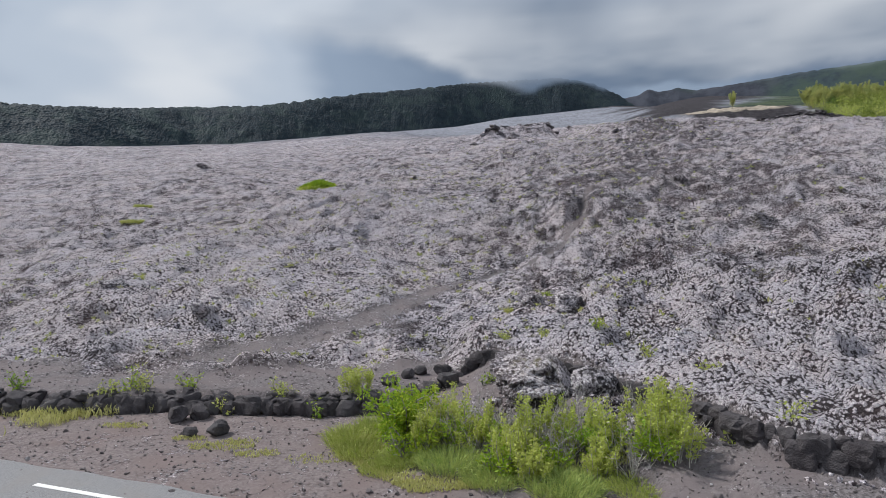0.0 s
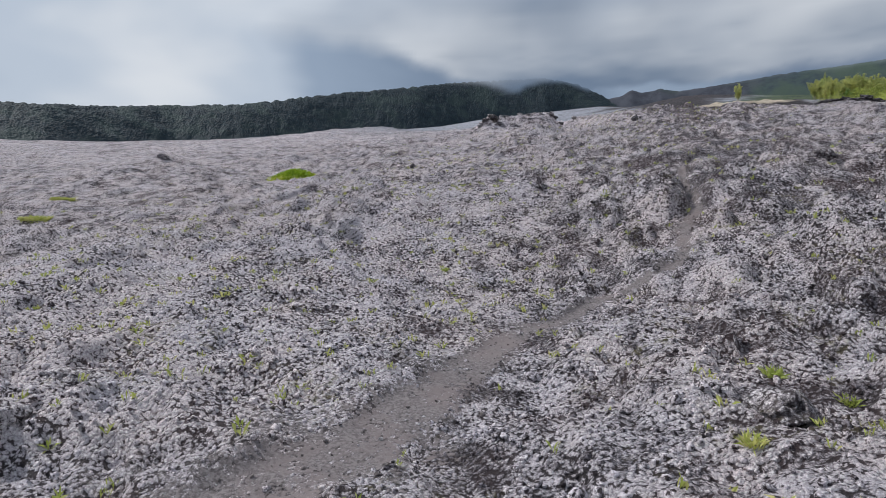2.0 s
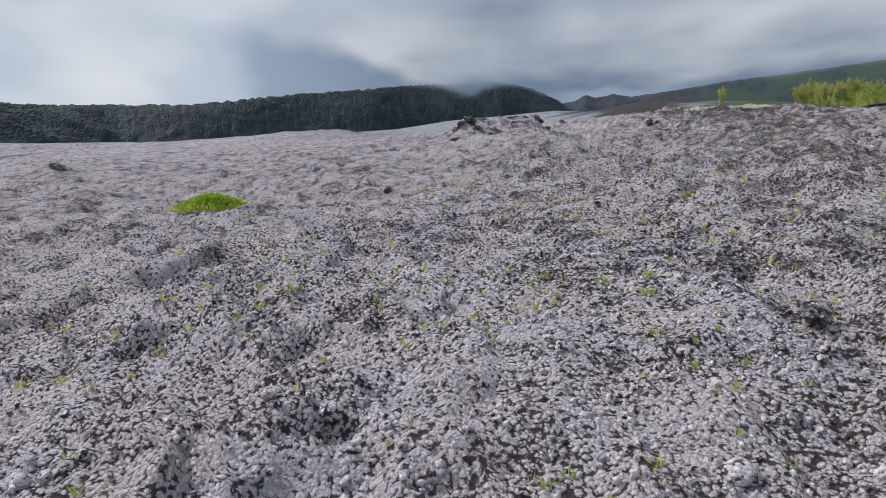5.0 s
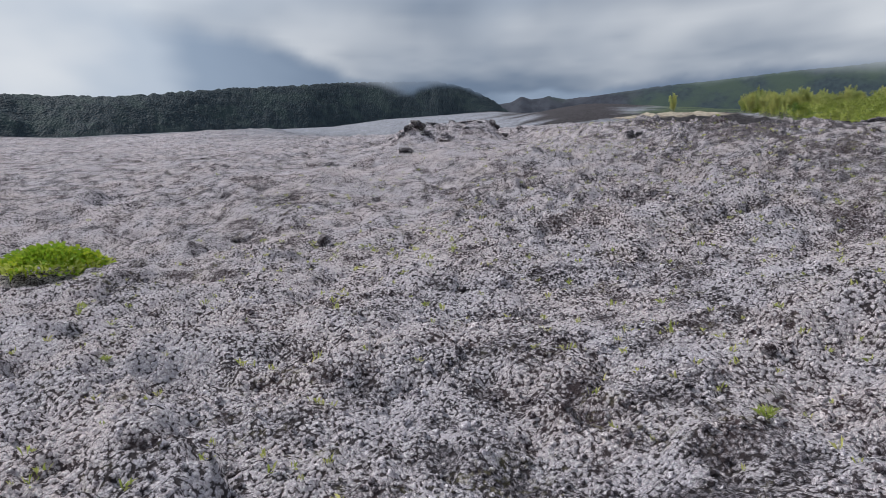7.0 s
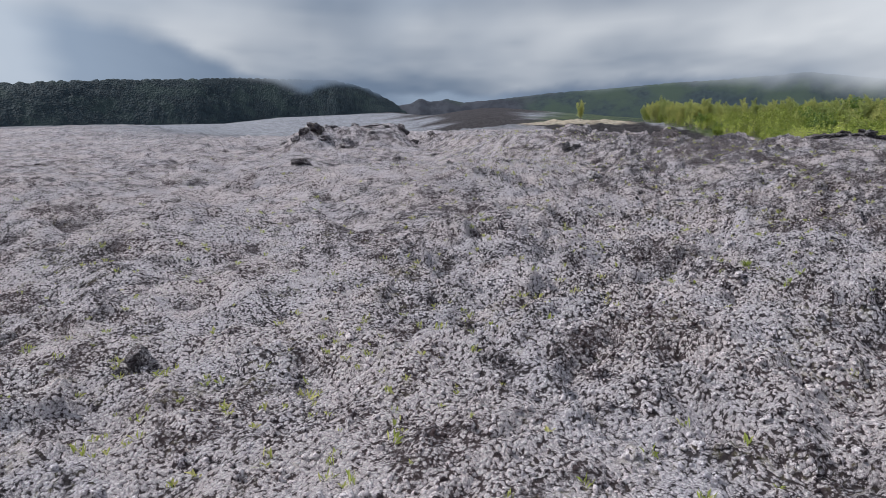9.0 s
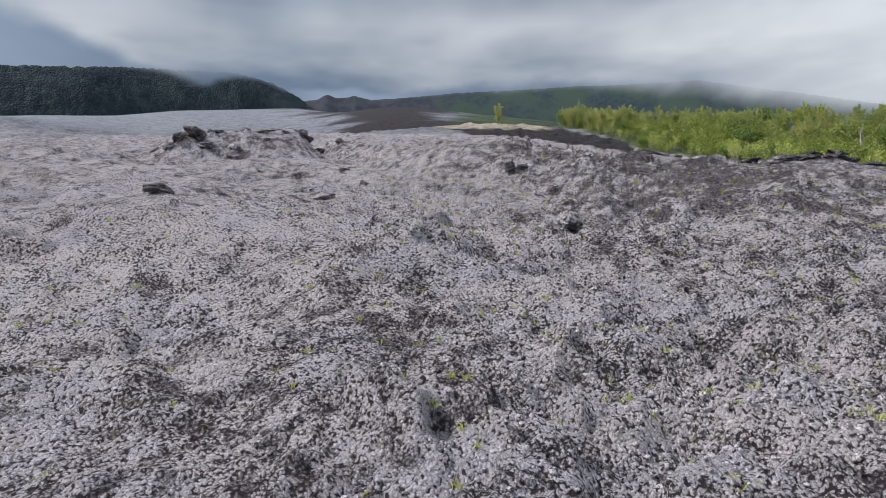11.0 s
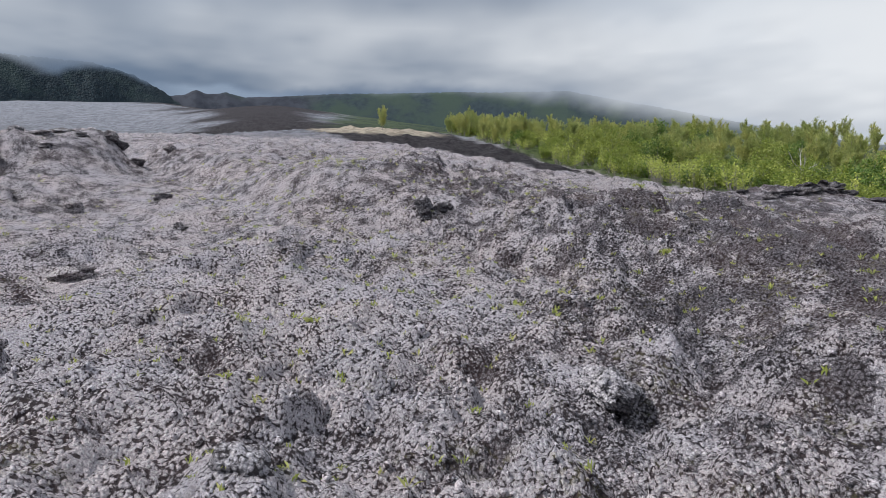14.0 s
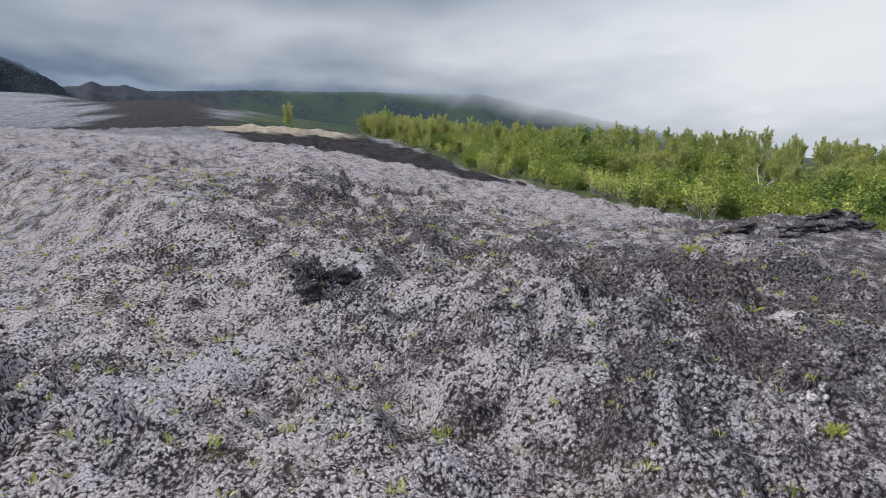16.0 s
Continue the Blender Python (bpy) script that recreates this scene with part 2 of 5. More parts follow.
def leaf_material(name, a, b, c, gloss=0.55, through=0.25):
    """Leaves that differ piece by piece, thin enough to let light through."""
    m = Mat(name, gloss)
    geo = m.node("ShaderNodeNewGeometry")
    info = m.node("ShaderNodeObjectInfo")
    col = m.mix(m.span(geo.outputs["Random Per Island"], 0.0, 1.0), a, b)
    col = m.mix(m.math('MULTIPLY', m.span(info.outputs["Random"], 0.2, 1.0), 0.6), col, c)
    col = m.mix(m.math('MULTIPLY', m.span(m.noise(0.25, 3), 0.4, 0.65), 0.5), col, c)
    m.paint(col)
    tr = m.node("ShaderNodeBsdfTranslucent")
    m.link(col, tr.inputs["Color"])
    mx = m.node("ShaderNodeMixShader", Fac=through)
    m.link(m.bsdf.outputs[0], mx.inputs[1])
    m.link(tr.outputs[0], mx.inputs[2])
    m.link(mx.outputs[0], m.nt.nodes["Material Output"].inputs["Surface"])
    return m.m


LEAF_PLUME = leaf_material("casuarina_needles", (0.36, 0.40, 0.13), (0.66, 0.62, 0.24), (0.30, 0.37, 0.14), 0.6, 0.45)
LEAF_BROAD = leaf_material("broad_leaves", (0.15, 0.22, 0.045), (0.40, 0.46, 0.10), (0.28, 0.31, 0.08), 0.5, 0.42)
LEAF_DARK = leaf_material("dark_leaves", (0.10, 0.18, 0.04), (0.20, 0.29, 0.065), (0.12, 0.18, 0.05))
LEAF_LIME = leaf_material("lime_leaves", (0.24, 0.38, 0.03), (0.48, 0.54, 0.05), (0.18, 0.34, 0.03), 0.5, 0.35)
LEAF_PALE = leaf_material("pale_leaves", (0.44, 0.50, 0.11), (0.64, 0.65, 0.20), (0.40, 0.47, 0.10), 0.6, 0.35)
GRASS = leaf_material("grass_blades", (0.36, 0.42, 0.09), (0.62, 0.58, 0.24), (0.27, 0.36, 0.07), 0.7, 0.3)
GRASS_DRY = leaf_material("dry_grass_blades", (0.50, 0.50, 0.19), (0.72, 0.67, 0.34), (0.46, 0.46, 0.16), 0.7, 0.3)
GRASS_GREEN = leaf_material("green_blades", (0.26, 0.36, 0.11), (0.48, 0.54, 0.17), (0.38, 0.42, 0.11), 0.7, 0.3)


def bark_material(name, a, b):
    m = Mat(name, 0.85)
    v = m.coords((6, 6, 1.2))
    m.paint(m.mix(m.span(m.noise(3, 5, 0.65, v), 0.35, 0.65), a, b))
    m.bump(m.noise(5, 5, 0.7, v), 0.6, 0.02)
    return m.m


BARK = bark_material("bark", (0.17, 0.155, 0.14), (0.33, 0.31, 0.28))
DEADWOOD = bark_material("bleached_wood", (0.32, 0.30, 0.28), (0.55, 0.53, 0.50))


def make_asphalt():
    m = Mat("asphalt", 0.85)
    v = m.coords()
    col = m.mix(m.span(m.noise(40, 4, 0.7, v), 0.35, 0.65), (0.175, 0.175, 0.182), (0.265, 0.262, 0.268))
    col = m.mix(m.math('MULTIPLY', m.span(m.noise(0.7, 4, 0.6, v), 0.45, 0.65), 0.5), col, (0.23, 0.215, 0.21))
    m.paint(col).bump(m.noise(60, 3, 0.7, v), 0.4, 0.006)
    return m.m


ASPHALT = make_asphalt()
LINE = Mat("road_paint", 0.7)
LINE.paint(LINE.mix(LINE.span(LINE.noise(9, 5, 0.7), 0.62, 0.74), (0.80, 0.79, 0.77), (0.35, 0.34, 0.33)))
LINE = LINE.m


def make_canopy(name, a, b, c):
    m = Mat(name, 0.8)
    v = m.coords()
    col = m.mix(m.span(m.noise(0.06, 6, 0.7, v), 0.36, 0.62), a, b)
    col = m.mix(m.math('MULTIPLY', m.span(m.noise(0.009, 4, 0.6, v), 0.48, 0.64), 0.8), col, c)
    m.paint(col).bump(m.voronoi(0.12, v), 0.8, 4.0)
    return m.m


# forest colours carry the blue of distance haze
CANOPY = make_canopy("hazed_rampart_forest", (0.007, 0.015, 0.022), (0.017, 0.031, 0.041), (0.028, 0.046, 0.047))


def make_mountain():
    m = Mat("hazed_mountain_side", 0.9)
    v = m.coords()
    # distance haze is painted in: wood and rock are both tinted blue
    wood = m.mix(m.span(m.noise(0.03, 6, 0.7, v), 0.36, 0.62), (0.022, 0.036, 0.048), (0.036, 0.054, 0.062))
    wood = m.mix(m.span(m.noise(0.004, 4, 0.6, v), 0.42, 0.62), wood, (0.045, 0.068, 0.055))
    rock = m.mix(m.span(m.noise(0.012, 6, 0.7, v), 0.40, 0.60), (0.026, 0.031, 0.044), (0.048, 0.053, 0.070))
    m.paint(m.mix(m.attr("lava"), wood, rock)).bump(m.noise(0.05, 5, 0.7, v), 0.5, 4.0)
    return m.m


FAR_SLOPE = make_mountain()


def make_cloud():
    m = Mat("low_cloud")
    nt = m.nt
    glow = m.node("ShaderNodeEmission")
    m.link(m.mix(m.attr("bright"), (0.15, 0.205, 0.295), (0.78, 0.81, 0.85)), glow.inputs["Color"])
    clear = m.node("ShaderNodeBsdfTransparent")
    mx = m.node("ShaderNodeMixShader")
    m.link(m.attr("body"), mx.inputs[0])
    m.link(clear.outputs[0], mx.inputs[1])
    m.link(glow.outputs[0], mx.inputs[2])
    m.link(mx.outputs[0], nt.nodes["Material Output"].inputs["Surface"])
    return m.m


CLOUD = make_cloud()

# ---- shape of the land ----
def rnd2(ix, iy, seed):
    """Random numbers 0 to 1 on whole-number grid points."""
    n = (ix.astype(np.int64) * 374761393 + iy.astype(np.int64) * 668265263 + seed * 974711) & 0xFFFFFFFF
    n = ((n ^ (n >> 13)) * 1274126177) & 0xFFFFFFFF
    n = ((n ^ (n >> 16)) * 2246822519) & 0xFFFFFFFF
    return ((n ^ (n >> 15)) & 0xFFFFFF) / 16777215.0


def smooth(a):
    a = np.clip(a, 0, 1)
    return a * a * (3 - 2 * a)


def vnoise(x, y, seed):
    ix, iy = np.floor(x), np.floor(y)
    u, v = smooth(x - ix), smooth(y - iy)
    a, b = rnd2(ix, iy, seed), rnd2(ix + 1, iy, seed)
    c, d = rnd2(ix, iy + 1, seed), rnd2(ix + 1, iy + 1, seed)
    return (a + (b - a) * u) * (1 - v) + (c + (d - c) * u) * v - 0.5


def fbm(x, y, seed, octaves=4):
    total, amp = 0, 1.0
    for k in range(octaves):
        total = total + amp * vnoise(x * 2 ** k + 17.3 * k, y * 2 ** k - 9.1 * k, seed + k)
        amp *= 0.5
    return total


def lumps(x, y, size, seed):
    """Rounded heads, 0 to 1, with sharp creases between them."""
    x, y = x / size, y / size
    ix, iy = np.floor(x), np.floor(y)
    best = np.full(np.shape(x), 9.0)
    for i in (-1, 0, 1):
        for j in (-1, 0, 1):
            px, py = ix + i + rnd2(ix + i, iy + j, seed), iy + j + rnd2(ix + i, iy + j, seed + 7)
            reach = 0.75 + 0.5 * rnd2(ix + i, iy + j, seed + 13)
            best = np.minimum(best, ((x - px) ** 2 + (y - py) ** 2) / reach)
    return np.clip(1.05 - 1.75 * best, 0, 1) ** 0.7


# mounds and hollows of the flow: x, y, radius, height
MOUNDS = [
    (37.4, 103.5, 13, 1.22), (3.4, 38.1, 6, -1.16), (-5.2, 79.8, 18, -0.7), (20.2, 147.3, 9, -1.09), (23.8, 134.7, 6, -1.12),
    (11.9, 53.7, 9, 0.83), (38.3, 117.8, 4, 0.9), (27.5, 89.3, 4, 0.76), (24.4, 108.5, 9, -0.75), (38.2, 131.9, 9, 0.73),
    (10.3, 100.5, 4, 0.72), (-23.6, 70.0, 18, -0.66), (-16.3, 32.5, 9, 0.72), (-51.9, 137.4, 4, 0.75), (9.5, 20.6, 9, 0.58),
    (0.5, 41.9, 6, -0.52), (31.4, 113.3, 4, -0.62), (15.9, 158.0, 9, 0.54), (24.5, 78.7, 9, -0.53), (37.5, 114.3, 4, 0.41)]
# ridge, gully and swells ahead of the flight
SWELLS = [(38.7, 119.1, 10, -1.02), (-0.2, 31.8, 10, -0.72), (19.1, 148.7, 20, -0.4), (8.8, 109.4, 7, 0.97), (107.6, 143.2, 32, 0.98), (210.3, 184.1, 32, 2.8), (21.9, 94.2, 5, -0.68), (30.7, 133.4, 5, 0.73),
          (25.6, 81.8, 7, 0.46), (9.3, 89.3, 7, -0.56), (26.9, 106.6, 5, -0.55), (33.1, 149.6, 5, -0.71), (37.5, 105.6, 5, 0.44), (15.6, 128.0, 10, -0.64), (6.8, 131.5, 5, 0.59), (39.9, 133.6, 5, -0.59),
          (-42.3, 87.9, 14, 0.54), (13.7, 36.1, 5, -0.39)]
BROAD = [(-17.0, 89.0, 9, -1.5), (67.5, 120.8, 6.5, 1.6), (120.0, 150.0, 55, -6.5), (92.0, 128.0, 14, -1.0), (-32.0, 215.0, 22, -2.0), (-38.0, 275.0, 30, 2.0), (320.0, 160.0, 90, -8.0), (114.0, 256.0, 17, 1.6)]
# foot of the flow along the road: the roadside wall, then the broken front of the flow
EDGE_X = [-60, -14, -11.3, -8, -3.5, -1.4, -0.4, 0.3, 1.1, 2.1, 3.0, 4.1, 4.9, 5.7, 6.2, 6.8, 7.9, 14, 40]
EDGE_Y = [33, 18.8, 18.7, 18.9, 18.4, 18.6, 19.8, 20.5, 20.4, 19.8, 18.9, 17.2, 15.5, 14.2, 12.6, 11.8, 11.1, 9.0, 0.0]
# the trodden cinder trail: points along its middle, and its half width
TRAIL_X = [-8.5, -5.2, -3.5, -1.2, 0.4, 2.4, 4.1, 5.6, 6.9, 7.6, 8.2, 9.1, 9.8, 11.5]
TRAIL_Y = [23.2, 25.4, 26.7, 30.7, 33.5, 35.6, 37.7, 38.1, 38.5, 39.8, 41.3, 42.4, 45.0, 50.0]



def road_d(x, y):
    """Distance from the road's edge, inland."""
    return (y - (11.8 - 0.365 * x)) / 1.0645


def scarps(x, y):
    """Steep flank of the long ridge beside the gully, and the broken face of the crest at the gully's head."""
    foot = np.interp(y, [108, 116, 126, 140, 150, 164, 190], [35.0, 33.2, 34.4, 32.2, 31.6, 31.4, 33.0])
    tall = np.interp(y, [104, 112, 118, 132, 140, 165, 190], [0, 0.6, 1.7, 1.5, 2.3, 2.0, 0])
    z = tall * smooth((x - foot) / 3.6 + 0.5) * smooth((70 - x) / 34)
    face = 161.0 + 1.2 * np.sin(x * 0.5)
    z = z + 3.0 * smooth((y - face) / 6.0 + 0.3) * smooth((x - 6) / 7) * smooth((29.5 - x) / 4) * smooth((200 - y) / 34)
    return z


def base(x, y):
    u, v = (x - 20) / 100, (y - 90) / 100
    k = 1 / (1 + (u * u + v * v) / 16)
    z = 16.720 + 10.683 * u + 17.700 * v + k * (1.458 * u * u + -1.379 * u * v + -1.906 * v * v
                                          + -0.922 * u ** 3 + 0.579 * v ** 3 + -0.346 * u * u * v + -0.087 * u * v * v)
    # farther off the flow follows the long slope of the volcano
    r, az = np.hypot(x - 8, y - 50), np.degrees(np.arctan2(x - 8, y - 50))
    rise = np.interp(az, [-110, -62, -34, -21, -11, -7, -3, 2, 5, 15, 30], [0, 0.095, 0.109, 0.127, 0.1475, 0.155, 0.148, 0.145, 0.150, 0.155, 0.155])
    w = smooth((r - 170) / 120) * smooth((24 - az) / 12) * smooth((az + 100) / 30)
    z = z + w * (11 + rise * r - z)
    rise = np.interp(az, [-180, -110, -62, -34, -21, -11, -4, 1, 5.6, 15, 20, 30, 45, 60, 80, 110, 180],
                     [-0.05, 0, 0.088, 0.10, 0.12, 0.14, 0.154, 0.161, 0.174, 0.187, 0.179, 0.17, 0.16, 0.13, 0.08, 0.0, -0.05])
    z = z + smooth((r - 400) / 900) * (10 + rise * r - z)
    z = z + scarps(x, y)
    for mx, my, r, h in MOUNDS + SWELLS + BROAD:
        z = z + h * np.exp(-((x - mx) ** 2 + (y - my) ** 2) / r ** 2)
    return z


def upper(x, y):
    """1 on the flow, 0 on the roadside below its edge."""
    ye = np.interp(x, EDGE_X, EDGE_Y)
    slope = (np.interp(x + 0.15, EDGE_X, EDGE_Y) - np.interp(x - 0.15, EDGE_X, EDGE_Y)) / 0.3
    ragged = 0.35 * vnoise(x * 0.9, y * 0.9, 61) + 0.25 * vnoise(x * 2.7, y * 2.7, 62)
    return (y - ye) / np.sqrt(1 + slope ** 2) + ragged


def trail(x, y):
    """1 on the bare cinder of the trail and its apron, 0 away from it."""
    xs, ys = np.array(TRAIL_X), np.array(TRAIL_Y)
    best = np.full(np.shape(x), 99.0)
    for i in range(len(xs) - 1):
        ax, ay, bx, by = xs[i], ys[i], xs[i + 1], ys[i + 1]
        t = np.clip(((x - ax) * (bx - ax) + (y - ay) * (by - ay)) / ((bx - ax) ** 2 + (by - ay) ** 2), 0, 1)
        wide = np.interp(ay + t * (by - ay), [20, 25, 29, 33, 36, 52], [2.0, 1.2, 0.8, 0.5, 0.32, 0.22])
        best = np.minimum(best, np.hypot(x - ax - t * (bx - ax), y - ay - t * (by - ay)) / wide)
    apron = smooth((22.8 + 0.12 * (x + 8) + 2.6 * smooth((-11.5 - x) / 3) + 1.2 * vnoise(x / 2.3, y / 2.3, 73) - y) / 2.2) * smooth((1.0 - x) / 1.5)   # bare strip behind the wall
    best = best + 0.5 * vnoise(x * 0.8, y * 0.8, 71) + 0.3 * vnoise(x * 2.5, y * 2.5, 72)
    return np.maximum(np.maximum(0.95 * smooth(1.5 - best), 0.42 * smooth((3.0 - best) / 1.6)), apron)


# where the lichen crust is thick (+) or the rock bare (-): x, y, radius, amount
CRUST = [(12, 52, 8, -0.8), (20, 70, 9, -0.8), (27, 90, 7, -0.8), (37, 108, 9, -0.9), (41, 116, 7, -0.8), (9, 94, 6, -0.7), (-8, 95, 6, -0.6), (30, 100, 6, -0.5),
         (-7, 48, 9, 0.8), (2, 66, 6, -0.35), (-8, 66, 7, 0.5), (5, 101, 5, -0.6), (5, 27, 5, -0.4), (-6, 30, 5, 0.3), (8, 84, 6, 0.5), (9, 18, 6, 0.55), (-1.3, 99.3, 2.0, 0.9), (68, 121, 11, -1.1), (16, 168, 12, -0.8), (10, 112, 9, 0.5), (24, 118, 7, 0.5), (-9, 30, 4, 0.5), (-25, 60, 25, -0.1), (15, 38, 9, -0.8), (11, 28, 7, -0.5), (20, 48, 9, -0.6), (45, 128, 14, -0.45), (32, 113, 8, -0.35), (18, 28, 9, -0.5), (25, 60, 11, -0.7), (31, 80, 9, -0.7), (46, 104, 10, -0.7), (52, 118, 10, -0.6), (40, 122, 8, -0.5), (36, 140, 9, -0.3), (20, 86, 6, -0.4)]


def crust_cover(x, y):
    r = np.hypot(x - 8, y - 50)
    # the last term thins the crust far off, darkening it for haze
    total = 0.5 * fbm(x / 11, y / 11, 131, 3) + 0.5 * fbm(x / 4.5, y / 4.5, 135, 2) - 0.5 * smooth((r - 220) / 150)
    for cx, cy, r, h in CRUST:
        total = total + h * np.exp(-((x - cx) ** 2 + (y - cy) ** 2) / r ** 2)
    return total


def land(x, y):
    """Height of the ground without its roughness."""
    d = road_d(x, y)
    low = 0.25 + np.where(d > 0.3, 0.085 * (d - 0.3), 0.0) * smooth((x + 3) / 4) - 0.02 * np.maximum(-7 - d, 0)
    least = 0.8 + 1.15 * smooth((x + 0.4) / 2.2)
    b = base(x, y)
    high = np.where(b > least, b, least)
    up = upper(x, y)
    low = low + 0.75 * smooth(1 + (up + 0.5) / 3.0) * smooth((x - 0.6) / 1.5) * smooth((16 - x) / 6)
    # settle the flow's foot onto its edge
    high = high + (least - high) * smooth(1 - up / 5.0) * smooth((60 - y) / 20)
    return low + (high - low) * smooth(up / 0.22 + 0.5)


def view_middle(y):
    """The line that the flight follows over the flow, as x for each y."""
    return -3 + 42 * smooth((y - 48) / 95)


def relief(x, y):
    """Heads and crags of the clinker, about -1 to 1."""
    a, b = x + 0.5 * vnoise(x * 1.3, y * 1.3, 3), y + 0.5 * vnoise(y * 1.3, x * 1.3, 4)
    head = 0.9 * lumps(a, b, 1.5, 41) + 0.75 * lumps(b + 0.2 * vnoise(x * 4, y * 4, 5), a, 0.62, 43)
    crag = 0.8 * (0.5 - 2.4 * np.abs(fbm(x / 0.95, y / 0.95, 47, 4))) + 0.7 * (0.5 - 2.6 * np.abs(vnoise(x / 0.33, y / 0.33, 49))) + 0.8 * vnoise(x / 0.17, y / 0.17, 50)
    return 0.62 * (head + crag - 0.75) * (0.3 + 0.7 * smooth((58 - np.abs(x - view_middle(y) - 14)) / 30))


def rough(x, y):
    """Height of the clinker lumps over the land."""
    up = upper(x, y)
    on = smooth(up / 0.6) * (1 - 0.9 * np.minimum(trail(x, y), 1))
    patch = np.clip(0.8 + 0.9 * fbm(x / 9, y / 9, 31, 3), 0.35, 1.6)
    swell = 0.50 * fbm(x / 7.0, y / 7.0, 21, 3) + 0.46 * fbm(x / 2.6, y / 2.6, 25, 3)
    hummock = 0.28 * (lumps(x + 1.5 * vnoise(x / 3, y / 3, 57), y + 1.5 * vnoise(y / 3, x / 3, 58), 4.6, 55) - 0.45) * patch
    crag = 0.55 * (0.42 - 2.0 * np.abs(fbm(x / 2.3, y / 2.3, 67, 4))) * patch
    # slabs and broken edges
    slab = 0.42 * smooth((fbm(x / 3.1, y / 3.1, 65, 4) - 0.14) / 0.08) * patch
    d = road_d(x, y)
    off = smooth((d + 0.2) / 0.8) * (1 - smooth(up / 0.6))
    return on * (swell + 0.27 * patch * relief(x, y) + hummock + slab + crag) + off * 0.05 * fbm(x * 1.5, y * 1.5, 51, 3) + 0.02 * (1 - on) * vnoise(x * 4, y * 4, 53) * smooth((d + 0.4) / 0.3)


def height(x, y):
    x, y = np.asarray(x, float), np.asarray(y, float)
    return land(x, y) + rough(x, y)

# ---- helpers for things ----
def mesh_of(name, verts, faces, material=None, soft=False):
    me = bpy.data.meshes.new(name)
    verts = np.asarray(verts, dtype=np.float32)
    faces = np.asarray(faces, dtype=np.int32)
    n, k = faces.shape
    me.vertices.add(len(verts))
    me.vertices.foreach_set("co", verts.ravel())
    me.loops.add(n * k)
    me.loops.foreach_set("vertex_index", faces.ravel())
    me.polygons.add(n)
    me.polygons.foreach_set("loop_start", np.arange(0, n * k, k, dtype=np.int32))
    me.update(calc_edges=True)
    me.validate()
    me.polygons.foreach_set("use_smooth", np.full(len(me.polygons), soft))
    if material:
        me.materials.append(material)
    return me


def part(name, me, parent, label=""):
    ob = new(name, me)
    ob.parent = parent
    return tagged(ob, label)


def grid_faces(rows, cols):
    i = np.arange(rows - 1)[:, None] * cols + np.arange(cols - 1)[None, :]
    i = i.ravel()
    return np.stack([i, i + 1, i + cols + 1, i + cols], 1)


def graded(lo, hi, step, below, above):
    """Even steps from lo to hi, then growing ones; below and above list (growth, up to this place)."""
    out = list(np.arange(lo, hi, step))
    s = step
    for grow, place in above:
        while out[-1] < place:
            s *= grow
            out.append(out[-1] + s)
    s, down = step, [lo]
    for grow, place in below:
        while down[-1] > place:
            s *= grow
            down.append(down[-1] - s)
    return np.array(down[:0:-1] + out)


# ---- the ground: one sheet from the roadside to the mountain ----
def wood_line(y):
    """Where the wood begins, as x for each y."""
    return np.interp(y, [60, 105, 125, 137, 150, 163, 176, 190, 215, 260, 330, 420], [90, 86, 80, 83, 92, 101, 107, 112, 121, 143, 200, 240])


def young_flow(x, y):
    """Narrow tongues of younger, black lava beside the wood."""
    mid = np.interp(y, [170, 193, 207, 216, 224, 246, 302, 384], [104, 106, 111, 110, 103, 99, 103, 108])
    wide = np.interp(y, [165, 185, 215, 240, 260, 300, 384], [0, 5, 9, 8, 4, 14, 20])
    t = smooth(1.4 - np.abs(x - mid + 7 * fbm(x / 14, y / 14, 83, 2)) / np.maximum(wide, 0.1)) * smooth((y - 165) / 8) * smooth((390 - y) / 20)
    t = np.maximum(t, smooth(2.0 - ((x - 122) / 7) ** 2 - ((y - 171) / 4) ** 2 + 1.5 * fbm(x / 5, y / 5, 84, 2)))
    az = np.degrees(np.arctan2(x - 20, y - 100))
    r = np.hypot(x - 20, y - 100)
    far = smooth((r - 190 - 40 * fbm(x / 60, y / 60, 85, 3)) / 30) * smooth((az - np.interp(r, [200, 420, 900, 1600], [18.5, 17, 15, 12]) + 5 * fbm(x / 80, y / 80, 86, 3)) / 2) * smooth((np.interp(r, [200, 420, 700, 1600], [26, 27, 30, 36]) + 5 * fbm(x / 70, y / 70, 87, 3) - az) / 2)
    # the dark ground between the tongues and the wood
    left = np.interp(y, [165, 187, 228, 294, 409], [97, 94, 89, 100, 118]) + 5 * fbm(x / 12, y / 12, 88, 3)
    fill = smooth((x - left) / 2.5) * smooth((wood_line(y) - 1 - x) / 4) * smooth((y - 168) / 8) * smooth((400 - y) / 30)
    return np.maximum(np.maximum(smooth(t * 2.2), far), fill)


def pale_sand(x, y):
    e = ((x - 114) / 19) ** 2 + ((y - 254) / 17) ** 2
    return smooth(1.6 - 1.2 * e + 1.2 * fbm(x / 9, y / 9, 91, 3))


